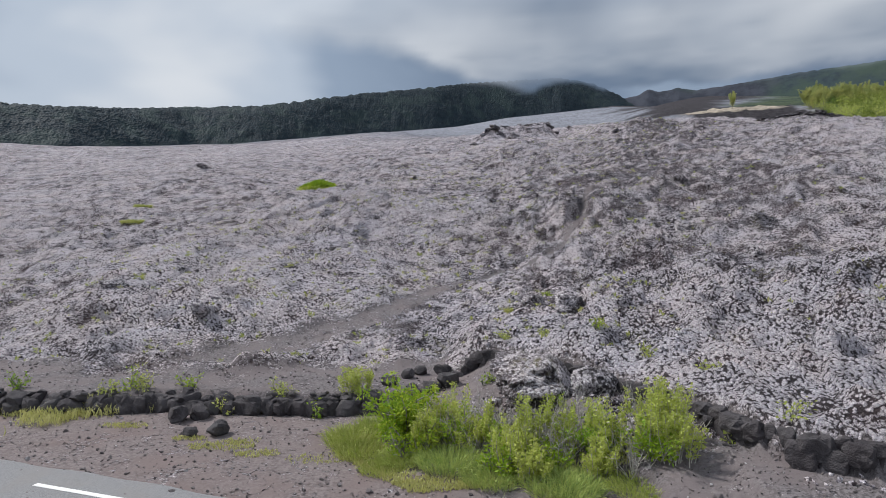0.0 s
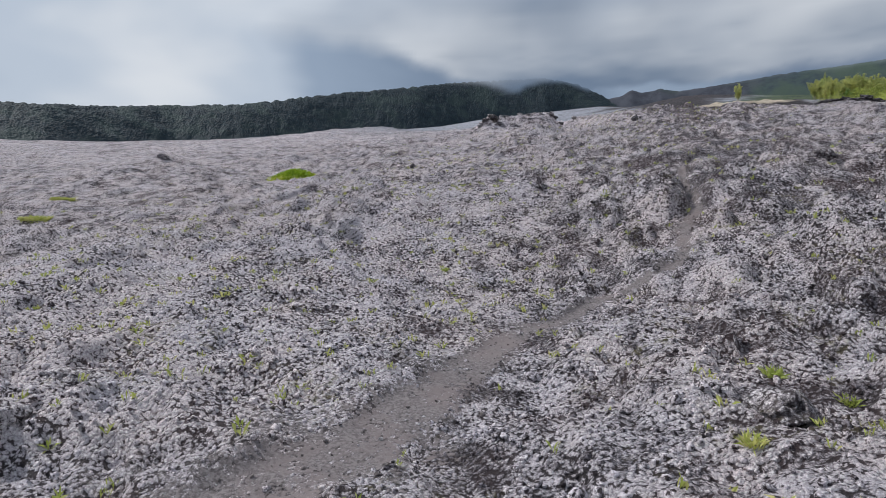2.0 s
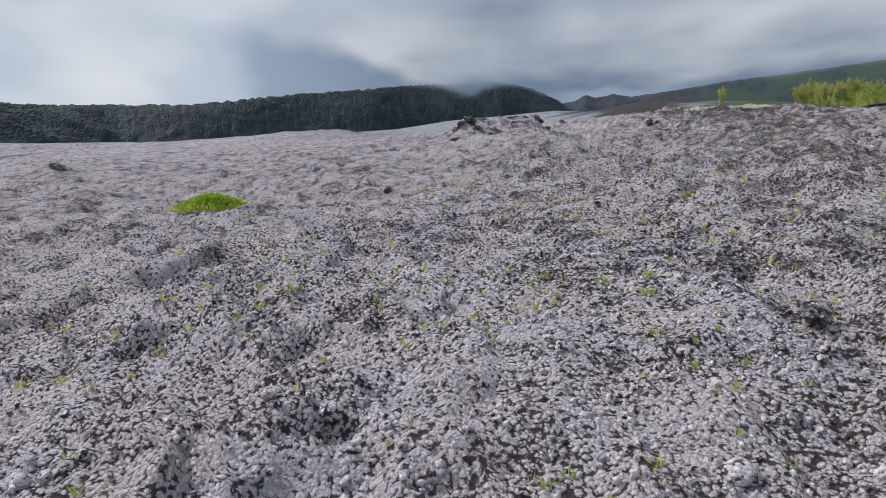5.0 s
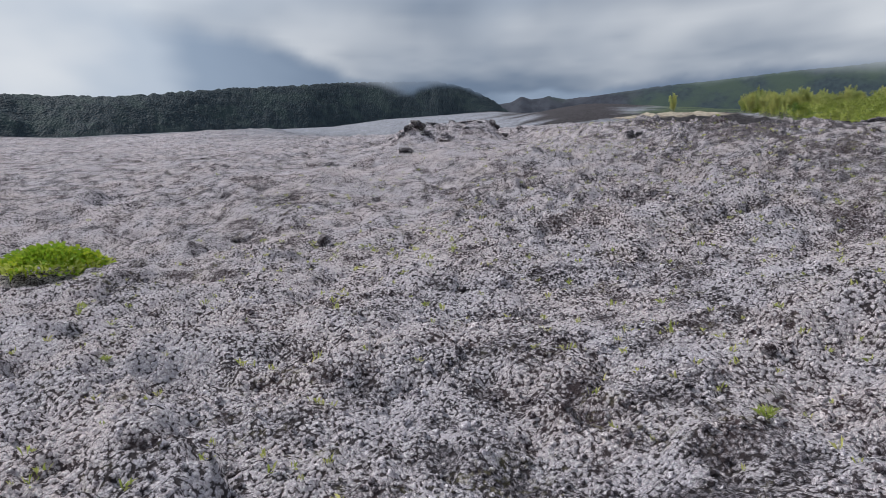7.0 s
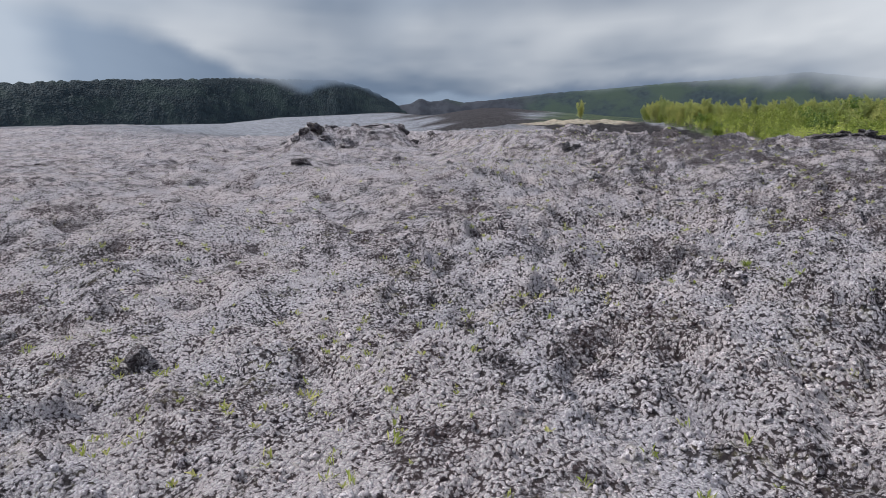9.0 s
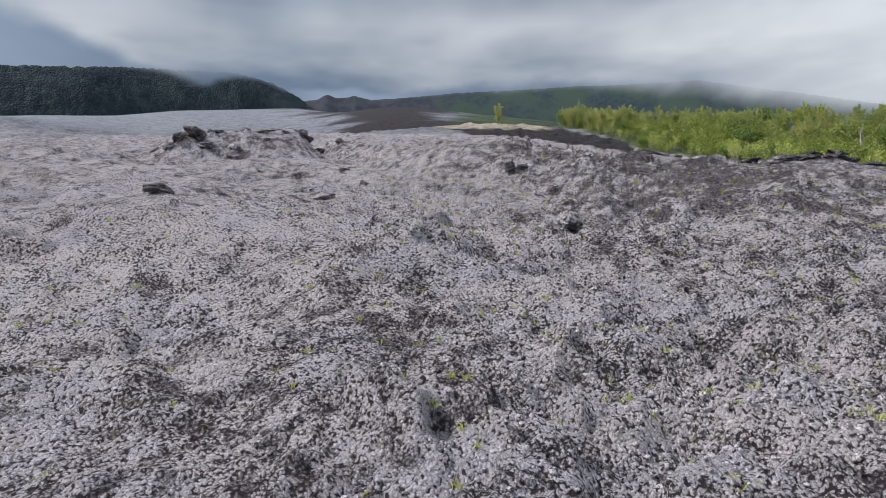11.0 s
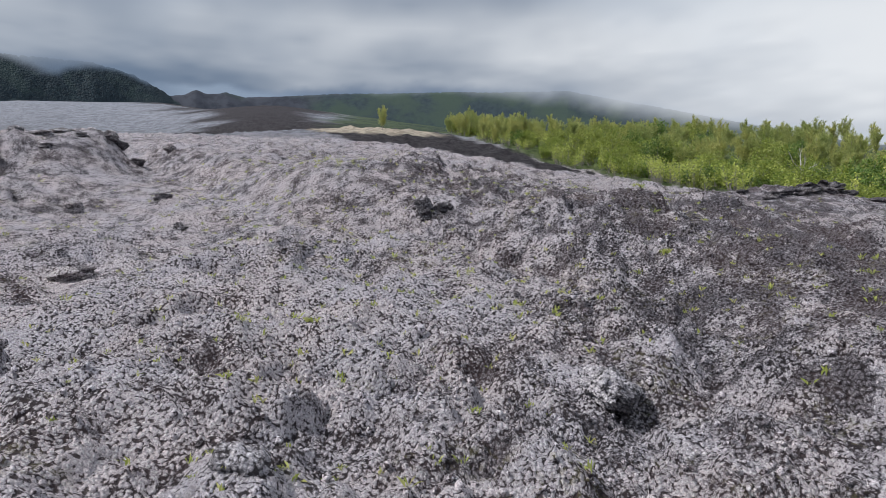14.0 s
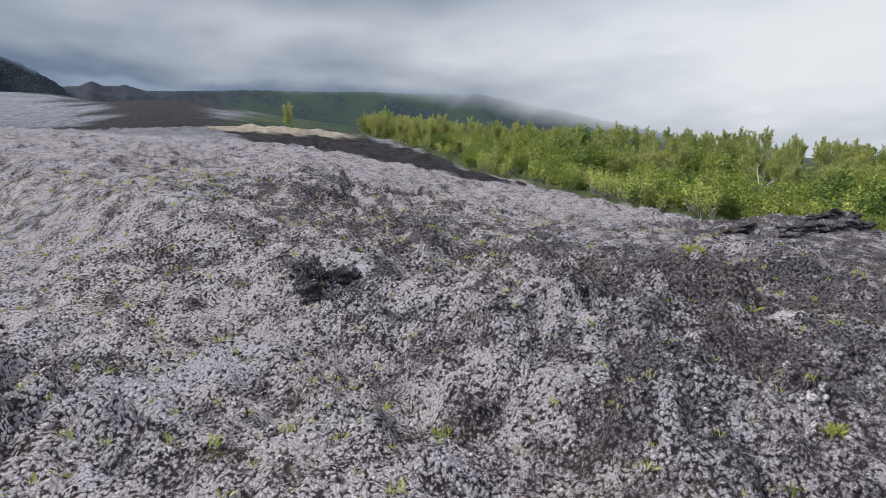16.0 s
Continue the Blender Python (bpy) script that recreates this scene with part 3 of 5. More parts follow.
def green_land(x, y):
    az = np.degrees(np.arctan2(x - 20, y - 100))
    r = np.hypot(x - 20, y - 100)
    far = smooth((az - 27 - 5 * fbm(x / 70, y / 70, 93, 3)) / 3) * smooth((r - 215) / 50)
    edge = np.interp(y, [60, 105, 125, 137, 150, 163, 176, 190, 215, 260, 330], [87, 83, 77, 80, 89, 98, 104, 110, 119, 141, 175])
    wood = smooth((x - edge + 5 * fbm(x / 12, y / 12, 95, 3)) / 4) * smooth((430 - y) / 40)
    return wood, far


def upland(x, y):
    """1 on the far flow beyond the crest, coloured darker and bluer for haze."""
    r, az = np.hypot(x - 8, y - 50), np.degrees(np.arctan2(x - 8, y - 50))
    r = r + 30 * fbm(x / 40, y / 40, 141, 3)
    return np.maximum(smooth((r - 175) / 60) * smooth((az + 16) / 12), 0.8 * smooth((r - 300) / 200))


def build_ground():
    ys = graded(15.0, 112.0, 0.16, [(1.03, 0), (1.10, -700)], [(1.006, 168), (1.02, 215), (1.07, 2600)])
    ws = graded(-11.0, 12.0, 0.16, [(1.009, -48), (1.07, -2300)], [(1.0045, 62), (1.015, 105), (1.08, 2300)])
    Y = np.repeat(ys[:, None], len(ws), 1)
    X = view_middle(Y) + ws[None, :]
    x, y = X.ravel(), Y.ravel()
    z = height(x, y)
    me = mesh_of("ground", np.stack([x, y, z], 1), grid_faces(len(ys), len(ws)), GROUND, True)
    up = upper(x, y)
    cover = {"cinder": np.maximum(trail(x, y), 1 - smooth(up / 0.5 + 0.3)), "crust": crust_cover(x, y), "relief": np.clip(relief(x, y), -1.5, 1.5), "young": young_flow(x, y), "sand": pale_sand(x, y), "green": green_land(x, y)[0], "far_green": green_land(x, y)[1], "low": (1 - smooth(up / 0.5 + 0.8)) * smooth((2.0 - x) / 2.5), "upland": upland(x, y)}
    for key, value in cover.items():
        a = me.attributes.new(key, 'FLOAT', 'POINT')
        a.data.foreach_set("value", np.asarray(value, dtype=np.float32))
    return tagged(new("ground", me), "grey lichen-crusted old lava field with dark cinder", "lava field", kind="structure")


build_ground()


def build_road():
    """The asphalt strip, slightly proud of the gravel, its inland edge ragged."""
    along = np.arange(-70, 70, 0.5)
    across = np.array([-7.4, -7.2, -5.0, -3.0, -1.6, -0.92, -0.72])
    vs = []
    for s in along:
        for k, d in enumerate(across):
            dd = d + (0.05 * math.sin(s * 0.7) + 0.04 * math.sin(s * 2.9) if k > 4 else 0)
            # axis along the road, and the way inland
            x = s * 0.9394 + dd * 0.3429
            y = 11.8 - s * 0.3429 + dd * 0.9394
            vs.append((x, y, 0.22 if k in (0, 6) else 0.285))
    return tagged(new("road", mesh_of("road", vs, grid_faces(len(along), len(across)), ASPHALT, False)), "worn grey asphalt road with gravel shoulder", "road", kind="structure")


build_road()


def build_dash():
    bm = bmesh.new()
    bmesh.ops.create_cube(bm, size=1.0)
    bmesh.ops.scale(bm, vec=(3.0, 0.13, 0.008), verts=bm.verts)
    bmesh.ops.bevel(bm, geom=bm.edges[:], offset=0.003, segments=1)
    me = bpy.data.meshes.new("road_line")
    bm.to_mesh(me)
    me.materials.append(LINE)
    ob = new("road_line", me)
    ob.matrix_world = pose(-7.05, 12.58, 0.291, 0, 0, -19.1)
    tagged(ob, "white painted dash along the asphalt edge", "road marking", kind="structure")


build_dash()


# ---- the far land ----
def far_wall(name, profile, distance, depth, foot, bumps, material, label, rows=46, step=0.12, seed=5):
    """A wooded escarpment or mountainside: crest angles by azimuth, seen from the flow's middle."""
    az = np.arange(profile[0][0], profile[-1][0], step)
    el = np.interp(az, [p[0] for p in profile], [p[1] for p in profile])
    t = np.linspace(0, 1.12, rows)
    A, T = np.meshgrid(az, t, indexing="ij")
    E = np.repeat(el[:, None], rows, 1)
    D = np.interp(A, [p[0] for p in profile], [p[2] for p in profile]) * distance
    r = D + depth * T
    top = np.tan(np.radians(E)) * (D + depth) + 14.0
    low = foot * D
    prof = np.where(T <= 1, smooth(T) * 0.35 + T * 0.65, 1 - (T - 1) * 0.6)
    z = low + (top - low) * prof
    x, y = 8 + r * np.sin(np.radians(A)), 50 + r * np.cos(np.radians(A))
    arc = A * D * 0.01745
    z = z + bumps * (lumps(arc, r * 1.5, 22.0, seed) - 0.4) + 2.2 * bumps * fbm(arc / 90, r / 60, seed + 3, 3) * np.sin(np.pi * np.clip(T, 0, 1)) + 0.5 * bumps * lumps(arc, r, 10.0, seed + 9)
    me = mesh_of(name, np.stack([x, y, z], -1).reshape(-1, 3), grid_faces(len(az), rows)[:, ::-1], material, True)
    rock = smooth((26 + 8 * fbm(A / 4, T * 3, seed + 20, 3) - A) / 4)
    a = me.attributes.new("lava", 'FLOAT', 'POINT')
    a.data.foreach_set("value", rock.ravel().astype(np.float32))
    return tagged(new(name, me), label, "escarpment", kind="structure")


# azimuth, crest angle, distance factor
RAMPART = [(-62, 8.3, 0.8), (-48, 8.7, 0.85), (-34.4, 9.15, 0.9), (-30.9, 9.3, 0.9), (-26.8, 9.5, 0.95), (-21.7, 9.98, 1.0), (-16.3, 10.4, 1.0), (-11.1, 11.25, 1.05),
           (-7.2, 11.8, 1.1), (-1.2, 12.4, 1.15), (2.3, 12.75, 1.2), (7.0, 12.9, 1.25), (10.2, 12.95, 1.27), (13, 12.4, 1.3), (15.0, 11.4, 1.3), (17.0, 10.0, 1.3)]
MOUNTAIN = [(9, 10.4, 1.0), (13, 10.8, 1.0), (16.6, 11.2, 1.0), (17.6, 11.7, 1.0), (18.4, 11.4, 1.0), (20.0, 11.65, 1.0), (21.2, 11.35, 1.0), (24.2, 11.55, 1.0), (29, 12.0, 1.0), (38.8, 12.3, 1.0), (49, 12.2, 1.0),
            (57, 10.4, 1.0), (70, 7.0, 1.0), (85, 4.0, 1.0), (110, 2.0, 1.0)]
far_wall("rampart", RAMPART, 2300, 400, 0.07, 8.0, CANOPY, "dark forested escarpment wall tinted haze-blue under low cloud")
far_wall("mountain", MOUNTAIN, 3000, 700, -0.05, 4.0, FAR_SLOPE, "dark green volcano slope tinted haze-blue under low cloud", step=0.15, seed=15)


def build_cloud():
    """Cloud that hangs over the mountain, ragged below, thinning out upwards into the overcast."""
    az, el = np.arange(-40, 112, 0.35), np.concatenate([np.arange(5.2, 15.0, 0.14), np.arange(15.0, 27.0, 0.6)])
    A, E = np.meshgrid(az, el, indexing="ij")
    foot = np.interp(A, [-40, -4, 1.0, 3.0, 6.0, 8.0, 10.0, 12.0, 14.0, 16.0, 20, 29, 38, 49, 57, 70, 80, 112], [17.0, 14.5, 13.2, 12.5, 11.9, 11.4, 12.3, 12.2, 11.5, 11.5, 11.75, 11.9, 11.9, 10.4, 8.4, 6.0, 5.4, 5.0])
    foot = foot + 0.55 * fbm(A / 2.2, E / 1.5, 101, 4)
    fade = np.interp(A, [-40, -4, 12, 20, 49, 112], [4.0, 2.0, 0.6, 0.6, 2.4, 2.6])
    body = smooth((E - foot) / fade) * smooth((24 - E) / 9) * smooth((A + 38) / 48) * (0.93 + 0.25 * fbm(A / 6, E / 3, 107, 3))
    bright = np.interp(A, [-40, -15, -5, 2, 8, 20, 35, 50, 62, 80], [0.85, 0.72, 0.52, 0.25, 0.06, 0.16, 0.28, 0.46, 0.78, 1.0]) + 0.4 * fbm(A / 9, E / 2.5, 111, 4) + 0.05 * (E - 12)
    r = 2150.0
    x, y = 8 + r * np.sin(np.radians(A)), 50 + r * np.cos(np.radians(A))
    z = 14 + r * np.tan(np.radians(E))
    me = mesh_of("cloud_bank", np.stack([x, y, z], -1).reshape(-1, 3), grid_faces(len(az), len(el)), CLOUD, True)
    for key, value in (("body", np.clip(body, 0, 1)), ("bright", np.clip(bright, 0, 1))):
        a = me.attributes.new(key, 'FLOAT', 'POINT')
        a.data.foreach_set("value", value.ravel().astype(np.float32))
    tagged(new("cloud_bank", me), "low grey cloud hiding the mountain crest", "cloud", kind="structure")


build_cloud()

# ---- plants ----
def tube(points, radii, sides=6):
    """A tapering limb through points; returns vertices and quads."""
    vs, fs = [], []
    for i, p in enumerate(points):
        p = Vector(p)
        a = Vector(points[min(i + 1, len(points) - 1)]) - Vector(points[max(i - 1, 0)])
        a.normalize()
        u = a.orthogonal().normalized()
        v = a.cross(u)
        for k in range(sides):
            t = 2 * math.pi * k / sides
            q = p + (u * math.cos(t) + v * math.sin(t)) * radii[i]
            vs.append(tuple(q))
    for i in range(len(points) - 1):
        for k in range(sides):
            a, b = i * sides + k, i * sides + (k + 1) % sides
            fs.append((a, b, b + sides, a + sides))
    return vs, fs


def joined(pieces):
    vs, fs = [], []
    for v, f in pieces:
        o = len(vs)
        vs += v
        fs += [tuple(i + o for i in q) for q in f]
    return vs, fs


def limb_path(rng, start, way, length, bends=4, wander=0.25, lift=0.0):
    pts, d = [Vector(start)], Vector(way).normalized()
    for _ in range(bends):
        d = (d + Vector((rng.uniform(-1, 1), rng.uniform(-1, 1), rng.uniform(-1, 1))) * wander + Vector((0, 0, lift))).normalized()
        pts.append(pts[-1] + d * (length / bends))
    return pts


def blades(rng, roots, length, width, spread, up=0.6, droop=0.0):
    """Slender leaves from each root: a kite of two triangles as one quad."""
    vs, fs = [], []
    for r, way in roots:
        d = Vector(way) * (1 - spread) + Vector((rng.gauss(0, 1), rng.gauss(0, 1), rng.gauss(0, 0.8) + up)) * spread
        if d.length < 1e-4:
            d = Vector((0, 0, 1))
        d.normalize()
        s = d.cross(Vector((rng.gauss(0, 1), rng.gauss(0, 1), rng.gauss(0, 1)))).normalized()
        n, w = length * rng.uniform(0.6, 1.3), width * rng.uniform(0.7, 1.3)
        r = Vector(r)
        mid = r + d * n * 0.55
        tip = r + d * n + Vector((0, 0, -droop * n))
        o = len(vs)
        vs += [tuple(r), tuple(mid + s * w), tuple(tip), tuple(mid - s * w)]
        fs.append((o, o + 1, o + 2, o + 3))
    return vs, fs


def needles(rng, roots, length, width, spread, up):
    """Fine drooping twigs, one slim triangle each."""
    vs, fs = [], []
    for r, way in roots:
        d = Vector(way) * (1 - spread) + Vector((rng.gauss(0, 1), rng.gauss(0, 1), rng.gauss(0, 0.8) + up)) * spread
        d.normalize()
        s = d.cross(Vector((rng.gauss(0, 1), rng.gauss(0, 1), rng.gauss(0, 1)))).normalized() * width * rng.uniform(0.7, 1.3)
        n = length * rng.uniform(0.6, 1.4)
        o = len(vs)
        vs += [tuple(r + s), tuple(r - s), tuple(r + d * n)]
        fs.append((o, o + 1, o + 2))
    return vs, fs


def make_tree(name, label, trunk_mesh, crown_mesh, category="tree"):
    base_ob = tagged(new(name), label, category)
    part("trunk", trunk_mesh, base_ob)
    part("crown", crown_mesh, base_ob)
    return base_ob


def casuarina_meshes(seed, tall, leaf):
    """Feathery tree: a slim trunk that forks into several upright leaders, each a soft plume of fine twigs."""
    rng = random.Random(seed)
    trunk = limb_path(rng, (0, 0, -0.3), (0, 0, 1), tall * 0.95, 6, 0.05, 0.1)
    wood = [tube(trunk, [0.10 * tall / 7 * (1 - 0.14 * i) for i in range(7)], 5)]
    roots = []
    leaders = [(trunk, 1.0)]
    for i in range(9):
        h = rng.uniform(0.05, 0.55)
        a = i * 2.4 + rng.uniform(-0.5, 0.5)
        lean = rng.uniform(0.35, 0.8)
        n = tall * (0.92 - h) * rng.uniform(0.55, 1.0)
        path = limb_path(rng, trunk[0].lerp(trunk[-1], h), (math.cos(a) * lean, math.sin(a) * lean, 1.0), n, 5, 0.10, 0.10)
        leaders.append((path, n / tall))
        if i < 5:
            wood.append(tube(path, [0.035, 0.03, 0.024, 0.018, 0.012, 0.005], 4))
    for path, share in leaders:
        last = len(path) - 1
        for _ in range(int(46 * share) + 6):
            t = rng.uniform(0.12, 1.0) * last
            k = min(int(t), last - 1)
            p = path[k].lerp(path[k + 1], t - k)
            a = rng.uniform(0, 6.283)
            n = tall * (0.13 * (1 - t / last) + 0.045) * rng.uniform(0.6, 1.3)
            spray = limb_path(rng, p, (math.cos(a), math.sin(a), rng.uniform(0.5, 1.6)), n, 3, 0.15, 0.12)
            for _ in range(11):
                j = rng.randrange(3)
                q = spray[j].lerp(spray[j + 1], rng.random())
                roots.append((q, (spray[j + 1] - spray[j]).normalized()))
    v, f = needles(rng, roots, 0.60, 0.034, 0.38, 0.5)
    return mesh_of("trunk", *joined(wood), BARK, True), mesh_of("crown", v, f, leaf)


def shrub_meshes(seed, tall, wide, leaf, leaves=420, size=0.30, stems=9, bare=0.35, slim=0.40):
    """Many-stemmed bush or low tree with leaves in uneven clumps."""
    rng = random.Random(seed)
    wood, roots = [], []
    clumps = []
    for i in range(stems):
        a = rng.uniform(0, 6.283)
        out = Vector((math.cos(a) * wide / tall, math.sin(a) * wide / tall, rng.uniform(0.9, 1.6)))
        path = limb_path(rng, (rng.gauss(0, 0.12 * wide), rng.gauss(0, 0.12 * wide), -0.2), out, tall * rng.uniform(0.6, 1.05), 4, 0.22, 0.08)
        wood.append(tube(path, [0.05 * tall / 3, 0.04 * tall / 3, 0.03 * tall / 3, 0.02, 0.008], 4))
        for k in (2, 3, 4):
            clumps.append((path[k], rng.uniform(0.18, 0.34) * wide))
            sub = limb_path(rng, path[k], out + Vector((rng.gauss(0, 1), rng.gauss(0, 1), rng.gauss(0, 0.5))), wide * 0.45, 2, 0.3, 0.05)
            wood.append(tube(sub, [0.02, 0.014, 0.006], 3))
            clumps.append((sub[-1], rng.uniform(0.14, 0.28) * wide))
    for _ in range(leaves):
        c, s = rng.choice(clumps)
        d = Vector((rng.gauss(0, 1), rng.gauss(0, 1), rng.gauss(0.25, 0.7))).normalized()
        q = c + d * s * rng.uniform(0.5, 1.0)
        if q.z > bare * tall * rng.uniform(0.2, 1.0):
            roots.append((q, d))
    v, f = blades(rng, roots, size, size * slim, 0.45, 0.25, 0.15)
    return mesh_of("trunk", *joined(wood), BARK, True), mesh_of("crown", v, f, leaf)


def standing(x, y, turn, scale=1.0, sink=0.0, flat=1.0):
    z = float(height(np.array([x]), np.array([y]))[0]) - sink
    return Matrix.LocRotScale((x, y, z), Euler((0, 0, turn)), (scale, scale, scale * flat))


def plant(model, m):
    """One more of a kind, at the pose m with its own size."""
    ob = copy_thing(model, Matrix())
    ob.matrix_basis = m
    return ob


def wood_edge(y):
    return float(wood_line(y))


def build_wood():
    rng = random.Random(11)
    plumes = [make_tree("casuarina_tree", "feathery yellow-green casuarina tree in the roadside wood", *casuarina_meshes(20 + i, 8.0, LEAF_PLUME)) for i in range(4)]
    leafy = [make_tree("shrub_tree", "bright green leafy shrub tree at the lava's edge", *shrub_meshes(40 + i, 3.6, 2.7, LEAF_BROAD, 1500, 0.28, 9, 0.12)) for i in range(4)]
    dark = [make_tree("dark_tree", "dark green rounded leafy tree in the wood", *shrub_meshes(50 + i, 4.2, 2.9, LEAF_DARK, 1500, 0.30, 9, 0.12)) for i in range(2)]
    thin = [make_tree("sapling", "thin grey-stemmed sapling with sparse pale leaves", *shrub_meshes(60 + i, 3.8, 1.1, LEAF_PALE, 230, 0.26, 7, 0.65)) for i in range(3)]
    for ob in plumes:
        tagged(ob, group="casuarinas of the wood")
    for ob in leafy + dark + thin:
        tagged(ob, group="shrubs of the wood")
    used = set()

    def put(models, x, y, s, flat=1.0):
        model = models[rng.randrange(len(models))]
        m = standing(x, y, rng.uniform(0, 6.283), s, 0.1, flat)
        if id(model) in used:
            plant(model, m)
        else:
            used.add(id(model))
            model.matrix_basis = m

    # near belt of shrubs along the lava
    n = 0
    while n < 300:
        y = rng.uniform(70, 215)
        x = wood_edge(y) + abs(rng.gauss(0, 1)) * 32 + 1.5
        pick = rng.random()
        near = x - wood_edge(y) < 16
        if pick < 0.55:
            put(leafy, x, y, rng.uniform(0.7, 1.4) * (0.75 if near else 1.05), rng.uniform(0.8, 1.2))
        elif pick < 0.72:
            put(dark, x, y, rng.uniform(0.6, 1.3) * (0.75 if near else 1.05), rng.uniform(0.8, 1.1))
        else:
            put(thin, x, y, rng.uniform(0.6, 1.2))
        n += 1
    # casuarina belt behind
    n = 0
    while n < 250:
        y = rng.uniform(125, 300)
        x = wood_edge(y) + (40 if y < 160 else 24 if y < 215 else 3) + abs(rng.gauss(0, 1)) * 46
        put(plumes, x, y, rng.uniform(0.72, 1.08), rng.uniform(0.85, 1.1))
        n += 1
    # the far end of the belt comes close to the lava
    for _ in range(46):
        y = rng.uniform(205, 330)
        put(plumes, wood_edge(y) + rng.uniform(0, 14), y, rng.uniform(0.55, 1.1), rng.uniform(0.85, 1.15))
    # low growth between them
    for _ in range(120):
        y = rng.uniform(120, 300)
        x = wood_edge(y) + abs(rng.gauss(0, 1)) * 22 + 1
        put(leafy + thin, x, y, rng.uniform(0.5, 0.95), rng.uniform(0.8, 1.1))
    # grey-stemmed saplings at the lava's edge
    for _ in range(70):
        y = rng.uniform(95, 225)
        put(thin, wood_edge(y) + abs(rng.gauss(0, 1)) * 9 + 0.5, y, rng.uniform(0.6, 1.1))
    # broad trees on the side towards the sea
    for _ in range(70):
        y = rng.uniform(60, 160)
        x = wood_edge(y) + rng.uniform(40, 190)
        put(leafy + leafy + dark[:1], x, y, rng.uniform(0.9, 1.35), rng.uniform(0.85, 1.1))
    # a lone casuarina on the pale ground and a round dark tree
    lone = plant(plumes[0], standing(110, 247, 0.4, 0.95, 0.1))
    tagged(lone, "lone slender casuarina tree beside pale bare ground")
    tagged(plant(dark[0], standing(176, 207, 1.2, 1.5, 0.1)), "dark rounded tree standing over paler shrubs")


build_wood()


def dead_tree(x, y):
    rng = random.Random(5)
    stem = limb_path(rng, (0, 0, -0.3), (0.1, 0, 1), 3.2, 4, 0.10, 0.1)
    wood = [tube(stem, [0.16, 0.14, 0.12, 0.10, 0.08], 7)]
    for k, (a, lean) in enumerate([(2.9, 0.8), (3.3, 1.3), (0.2, 0.7), (0.6, 1.2), (1.8, 1.4), (4.6, 1.0)]):
        p = limb_path(rng, stem[2 + k % 3], (math.cos(a), math.sin(a), lean), 2.3, 4, 0.3, 0.1)
        wood.append(tube(p, [0.07, 0.06, 0.045, 0.03, 0.012], 5))
        for j in (2, 3):
            q = limb_path(rng, p[j], (math.cos(a + 0.9 - j * 0.5), math.sin(a + 0.9), 0.8), 1.0, 3, 0.35, 0.1)
            wood.append(tube(q, [0.03, 0.024, 0.016, 0.006], 4))
    ob = tagged(new("dead_tree"), "bleached bare dead tree among green shrubs", "tree")
    part("trunk", mesh_of("trunk", *joined(wood), DEADWOOD, True), ob)
    ob.matrix_basis = standing(x, y, 2.3, 1.35, 0.1)


dead_tree(102.5, 136.2)

# ---- clinker strewn over the flow ----
def icosahedron():
    p = (1 + 5 ** 0.5) / 2
    v = np.array([(-1, p, 0), (1, p, 0), (-1, -p, 0), (1, -p, 0), (0, -1, p), (0, 1, p), (0, -1, -p), (0, 1, -p), (p, 0, -1), (p, 0, 1), (-p, 0, -1), (-p, 0, 1)], float)
    f = np.array([(0, 11, 5), (0, 5, 1), (0, 1, 7), (0, 7, 10), (0, 10, 11), (1, 5, 9), (5, 11, 4), (11, 10, 2), (10, 7, 6), (7, 1, 8),
                  (3, 9, 4), (3, 4, 2), (3, 2, 6), (3, 6, 8), (3, 8, 9), (4, 9, 5), (2, 4, 11), (6, 2, 10), (8, 6, 7), (9, 8, 1)])
    return v / np.linalg.norm(v[0]), f


def scatter_stones(rs, x, y, size, sink=0.35):
    """Angular lumps of many sizes, each turned its own way, resting in the ground."""
    v0, f0 = icosahedron()
    return strew(rs, v0, f0, x, y, size, sink, (0.45, 1.3))


def scatter_bits(rs, x, y, size, sink=0.35):
    """Rounded, knobbly heads of clinker."""
    v0, f0 = icosahedron()
    return strew(rs, v0, f0, x, y, size, sink, (0.72, 1.25))


def strew(rs, v0, f0, x, y, size, sink, uneven):
    n, k = len(x), len(v0)
    q = rs.normal(size=(n, 4))
    q /= np.linalg.norm(q, axis=1)[:, None]
    w, a, b, c = q.T
    R = np.stack([1 - 2 * (b * b + c * c), 2 * (a * b - c * w), 2 * (a * c + b * w), 2 * (a * b + c * w), 1 - 2 * (a * a + c * c), 2 * (b * c - a * w),
                  2 * (a * c - b * w), 2 * (b * c + a * w), 1 - 2 * (a * a + b * b)], 1).reshape(n, 3, 3)
    shape = v0[None] * rs.uniform(*uneven, (n, k, 1)) * rs.uniform(0.6, 1.25, (n, 1, 3))
    v = np.einsum("nij,nkj->nki", R, shape) * size[:, None, None]
    v[:, :, 2] *= 0.9
    v += np.stack([x, y, height(x, y) + size * (0.5 - sink)], 1)[:, None, :]
    f = (f0[None] + k * np.arange(n)[:, None, None]).reshape(-1, 3)
    return v.reshape(-1, 3), f


